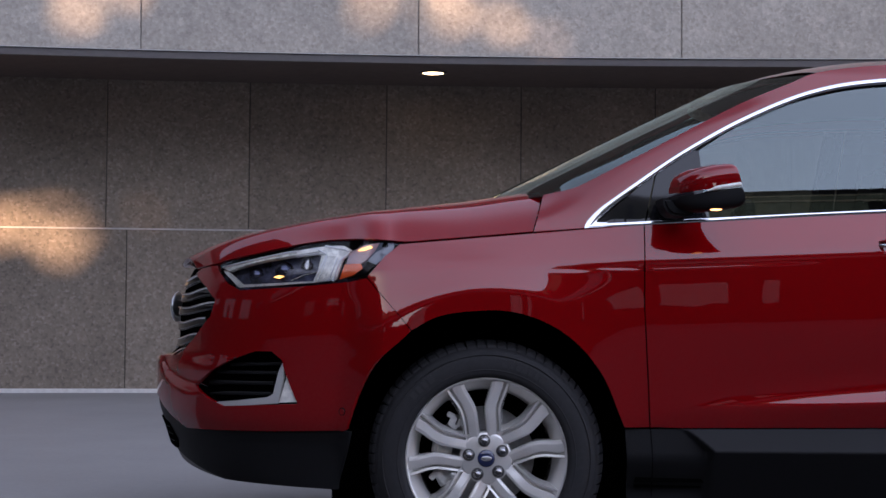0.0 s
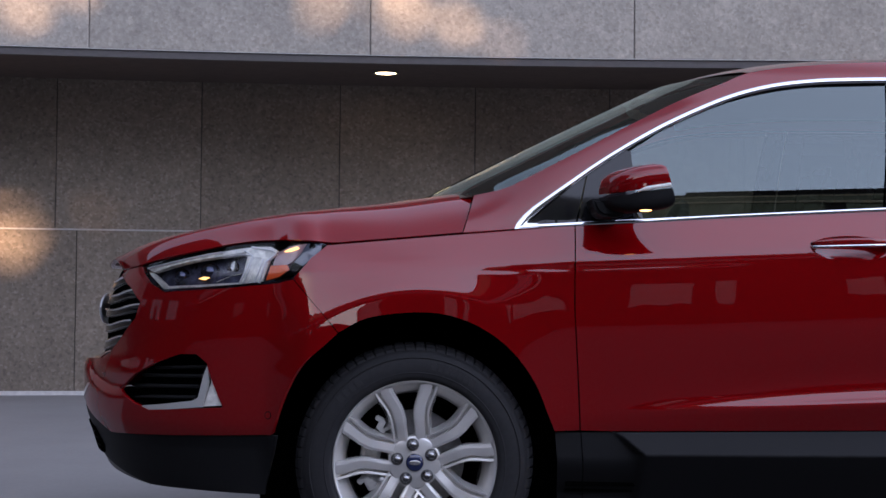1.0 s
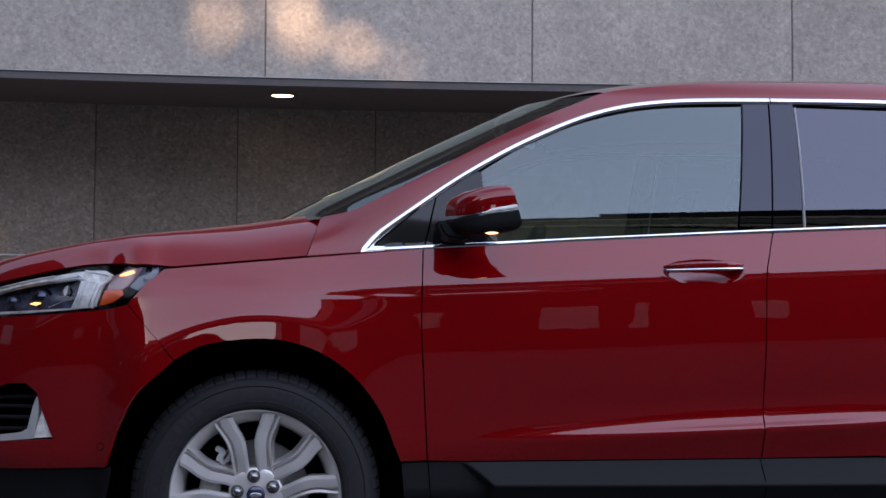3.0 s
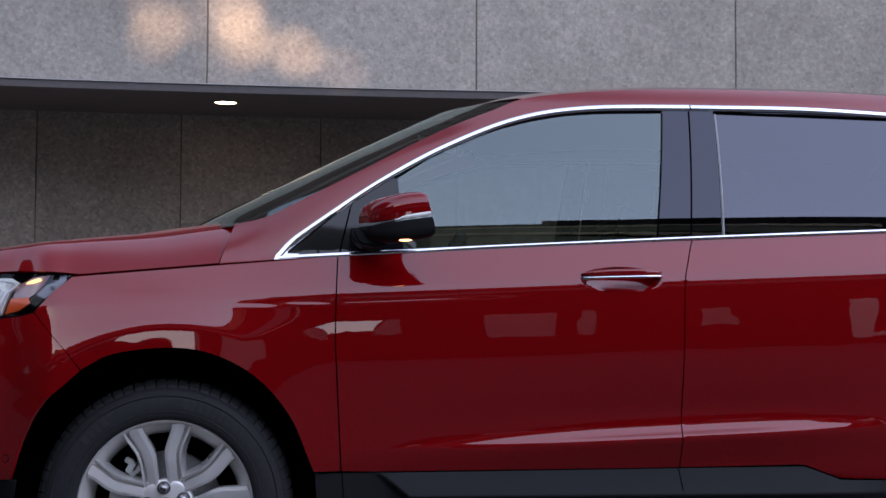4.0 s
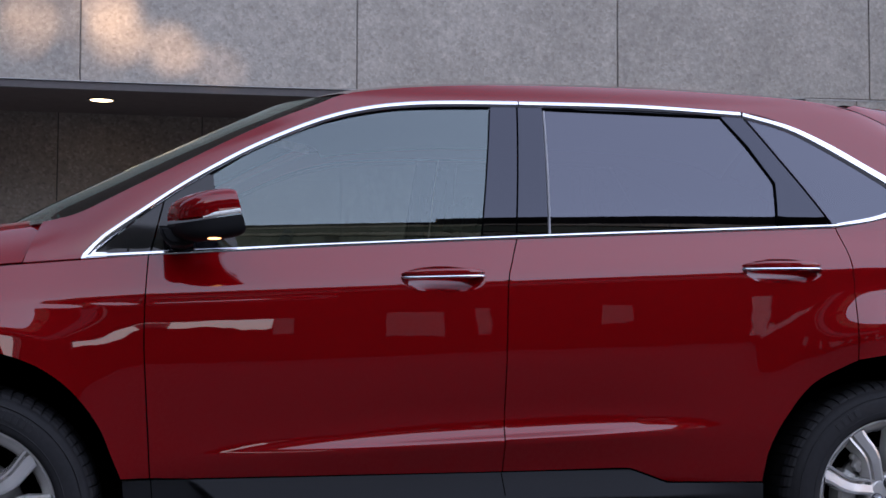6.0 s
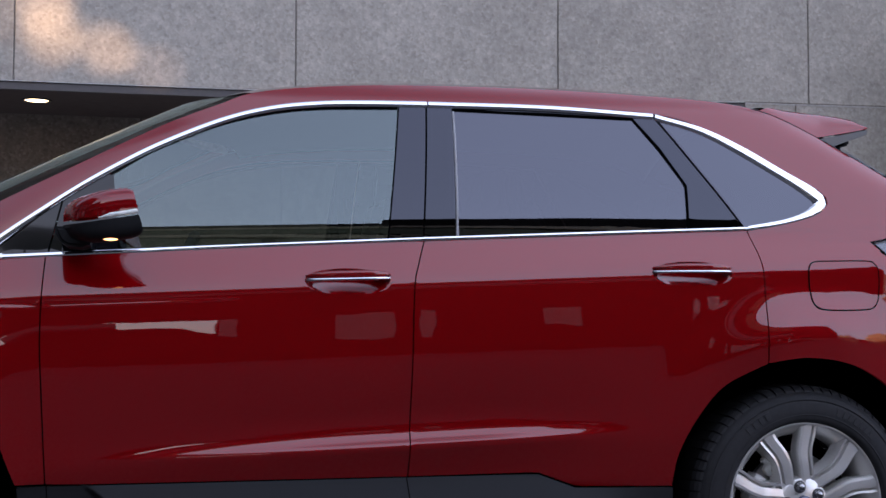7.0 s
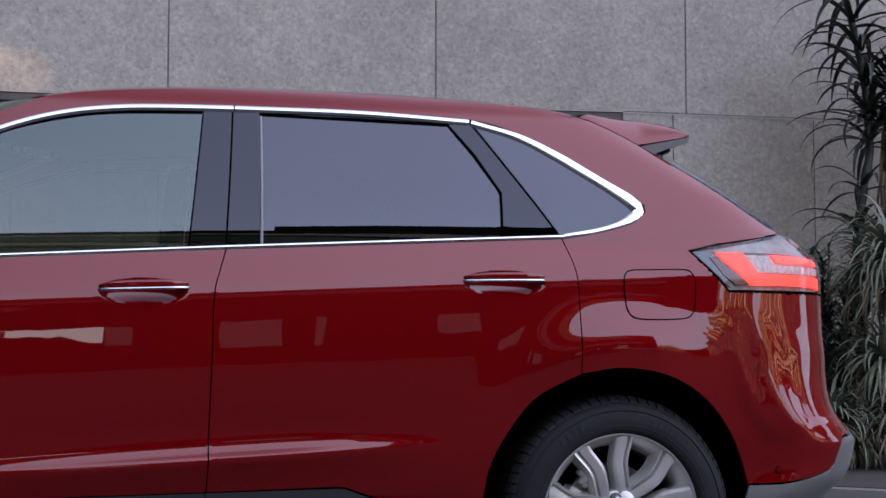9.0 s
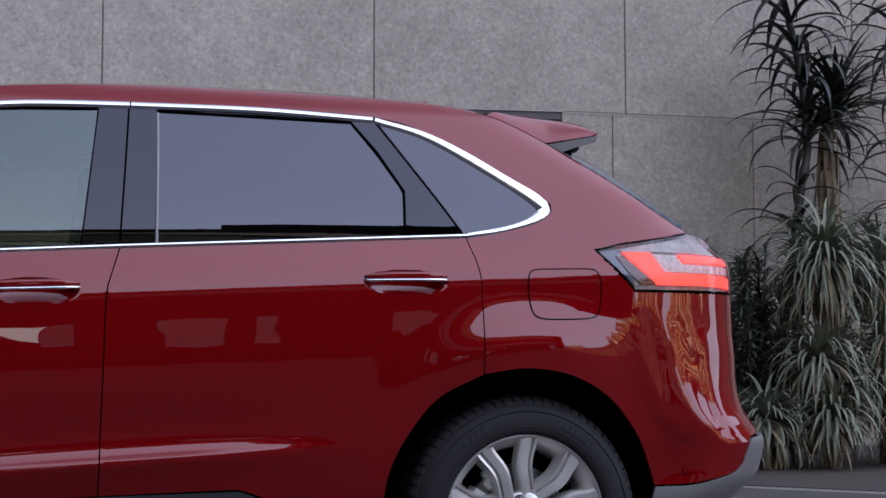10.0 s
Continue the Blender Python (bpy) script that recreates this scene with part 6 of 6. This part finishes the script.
def stem(name, parent, points, r0, r1, mat, label=""):
    bm = bmesh.new()
    pts = [Vector(p) for p in spline(points, 0.06)]
    rings = []
    for i, p in enumerate(pts):
        r = r0 + (r1 - r0) * i / (len(pts) - 1)
        r *= 1 + 0.12 * math.sin(i * 2.1) + 0.06 * math.sin(i * 5.3)
        rings.append([bm.verts.new(p + Vector((r * math.cos(a), r * math.sin(a), 0))) for a in np.linspace(0, 2 * math.pi, 10, endpoint=False)])
    for a, b in zip(rings, rings[1:]):
        for i in range(10):
            bm.faces.new((a[i], a[(i + 1) % 10], b[(i + 1) % 10], b[i]))
    bm.faces.new(rings[-1])
    return part(name, bm, mat, parent, label, shade=True)


bed = tagged(new("planting_bed"), "dark earth bed at the foot of the wall behind a pale kerb", "planting bed", kind="structure")
for name, grow, high, mat in (("kerb", 0.0, 0.060, KERB), ("earth", 0.13, 0.066, EARTH)):
    bm = bmesh.new()
    corners = [(5.25 + grow, 3.86 + grow * 0.4), (6.1 + grow * 0.6, 3.04 + grow * 0.8), (7.0 + grow * 0.4, 2.30 + grow), (9.38, 2.30 + grow), (9.38, 6.50), (5.25 + grow, 6.62)]
    top = [bm.verts.new((x, y, high)) for x, y in corners]
    low = [bm.verts.new((x, y, 0.0)) for x, y in corners]
    bm.faces.new(top)
    for i in range(6):
        j = (i + 1) % 6
        bm.faces.new((top[i], top[j], low[j], low[i]))
    part(name, bm, mat, bed, "worn grey kerb" if name == "kerb" else "dark earth")

rng = random.Random(4)
tall = thing("tall_aloe", (7.42, 5.80, 0.05), "tall tree aloe with dark drooping strap leaves against the wall", "plant")
stem("trunk", tall, [(0.10, 0, 0), (0.10, 0, 1.0), (0.07, 0.0, 1.8), (0.04, 0.0, 2.5), (0.12, 0.0, 2.75)], 0.085, 0.055, BARK, "pale shaggy trunk")
stem("branch", tall, [(-0.10, 0.05, 0), (-0.24, 0.05, 1.2), (-0.25, 0.03, 1.63), (-0.194, 0.0, 2.13), (-0.138, 0.0, 2.435), (-0.176, 0.0, 2.935), (-0.24, 0.0, 3.28), (-0.33, 0.0, 3.65), (-0.36, 0.0, 4.0)], 0.050, 0.024, LEAF_DARK, "dark green upper stem")
for x, z, n, size, rise, droop in ((-0.25, 1.70, 14, 0.60, (0.9, 0.0), (1.3, 2.2)), (-0.21, 2.05, 7, 0.60, (0.7, 0.1), (1.2, 2.2)), (-0.14, 2.42, 14, 0.62, (0.9, 0.0), (1.0, 2.2)), (-0.15, 2.62, 16, 0.62, (1.1, 0.1), (1.0, 2.4)),
                       (-0.17, 2.90, 16, 0.66, (1.0, 0.1), (1.4, 2.6)), (-0.21, 3.14, 12, 0.66, (0.9, 0.1), (1.4, 2.6)), (-0.26, 3.36, 12, 0.66, (0.8, 0.1), (1.3, 2.4)), (-0.31, 3.58, 13, 0.66, (0.8, 0.1), (1.3, 2.4)), (-0.36, 3.92, 16, 0.62, (1.0, 0.1), (1.2, 2.4)),
                       (0.12, 2.62, 30, 0.46, (0.8, -0.2), (0.4, 1.4)), (0.13, 2.72, 34, 0.50, (1.1, -0.1), (0.3, 1.2)), (0.14, 2.82, 26, 0.50, (1.35, 0.3), (0.2, 1.0)), (-0.02, 2.58, 20, 0.42, (1.0, -0.3), (0.5, 1.6))):
    rosette("leaves", tall, (x, 0.0, z), n, size, 0.0290, LEAF_DARK, rng, rise, droop)
for k in range(30):
    bm = bmesh.new()
    a = k * 2.4
    add_leaf(bm, (0.045 + 0.075 * math.cos(a), 0.075 * math.sin(a), 2.56 - 0.16 * (k % 5)), Vector((math.cos(a), math.sin(a), 0)), rng.uniform(0.35, 0.62), rng.uniform(0.009, 0.018), rng.uniform(-1.56, -1.38), rng.uniform(-0.1, 0.15), rng.uniform(-0.1, 0.1))
    part("dry_leaf", bm, LEAF_DRY, tall, shade=True)
side = thing("tall_aloe", (8.33, 5.86, 0.05), "tree aloe with dark strap leaves beside the wall", "plant")
stem("trunk", side, [(0, 0, 0), (0.05, 0, 1.5), (0, 0, 3.6)], 0.07, 0.04, BARK)
for z, n in ((1.9, 12), (2.4, 14), (2.85, 16), (3.2, 16), (3.6, 16)):
    rosette("leaves", side, (0.0, 0.0, z), n * 5 // 4, 0.80, 0.029, LEAF_DARK, rng, (0.95, 0.05), (1.2, 2.6))
for x, y, label, heads in ((6.72, 4.62, "large grey-green aloe clump with long drooping leaves in the bed", ((-0.02, 0.0, 1.44, 120, 0.60), (0.04, 0.10, 1.30, 90, 0.56), (-0.12, -0.05, 0.74, 110, 0.44), (-0.06, -0.12, 0.36, 110, 0.40), (0.12, 0.0, 0.55, 80, 0.44))),
                    (7.26, 4.80, "grey-green aloe clump with long drooping leaves in the bed", ((0.0, 0.0, 1.36, 110, 0.60), (-0.05, -0.1, 0.92, 90, 0.52), (-0.08, -0.15, 0.50, 90, 0.46), (0.1, -0.2, 0.28, 80, 0.42))),
                    (6.24, 4.66, "low grey-green aloe clump beside the kerb", ((0.0, 0.0, 0.34, 90, 0.36), (0.16, 0.05, 0.24, 70, 0.36), (-0.16, 0.10, 0.20, 60, 0.32))),
                    (7.95, 5.10, "grey-green aloe clump with long drooping leaves in the bed", ((0.0, 0.0, 1.30, 100, 0.60), (0.0, -0.1, 0.80, 80, 0.52), (0.0, -0.15, 0.40, 70, 0.46)))):
    bush = thing("aloe_bush", (x, y, 0.05), label, "plant", "aloe clumps")
    for hx, hy, hz, n, size in heads:
        stem("stem", bush, [(hx * 0.3, hy * 0.3, 0), (hx * 0.8, hy, hz * 0.6), (hx, hy, hz)], 0.035, 0.026, BARK)
        rosette("leaves", bush, (hx, hy, hz), n * 4 // 3, size, 0.0135, LEAF_GREY, rng, (1.35, -0.45), (1.2, 2.7))
        rosette("dry_leaves", bush, (hx, hy, hz - 0.05), n // 3, size * 0.9, 0.013, LEAF_DRY, rng, (0.2, -1.0), (0.8, 1.4), "dry hanging leaves")
shrub = thing("shrub", (6.52, 5.30, 0.05), "fine-leaved dark green shrub beside the aloes", "plant")
for k in range(15):
    lean = Vector((rng.uniform(-0.30, 0.34), rng.uniform(-0.25, 0.25), 0))
    tip = Vector((lean.x, lean.y, rng.uniform(1.15, 1.62)))
    stem("stem", shrub, [(lean.x * 0.3, lean.y * 0.3, 0), (lean.x * 0.7, lean.y * 0.7, tip.z * 0.5), tuple(tip)], 0.011, 0.005, BARK)
    bm = bmesh.new()
    for i in range(300):
        t = rng.uniform(0.16, 1.0)
        a = rng.uniform(0, 6.28)
        base = Vector((lean.x * (0.3 + 0.7 * t), lean.y * (0.3 + 0.7 * t), tip.z * t))
        add_leaf(bm, base, Vector((math.cos(a), math.sin(a), 0)), rng.uniform(0.09, 0.22), rng.uniform(0.006, 0.012), rng.uniform(-0.2, 1.0), rng.uniform(0.3, 1.5), 0.0, 4)
    part("leaves", bm, LEAF_SHRUB if k % 3 else LEAF_DARK, shrub, shade=True)
stem("stem", shrub, [(-0.02, -0.3, 0.0), (0.02, -0.3, 0.32), (0.24, -0.3, 0.72), (0.36, -0.3, 1.0)], 0.020, 0.014, BARK, "slanting brown stem")
# added second shrub, mostly hidden behind the car, to darken what the tail mirrors
copy_thing(shrub, pose(5.92, 5.42, 0.05, 0, 0, 140))
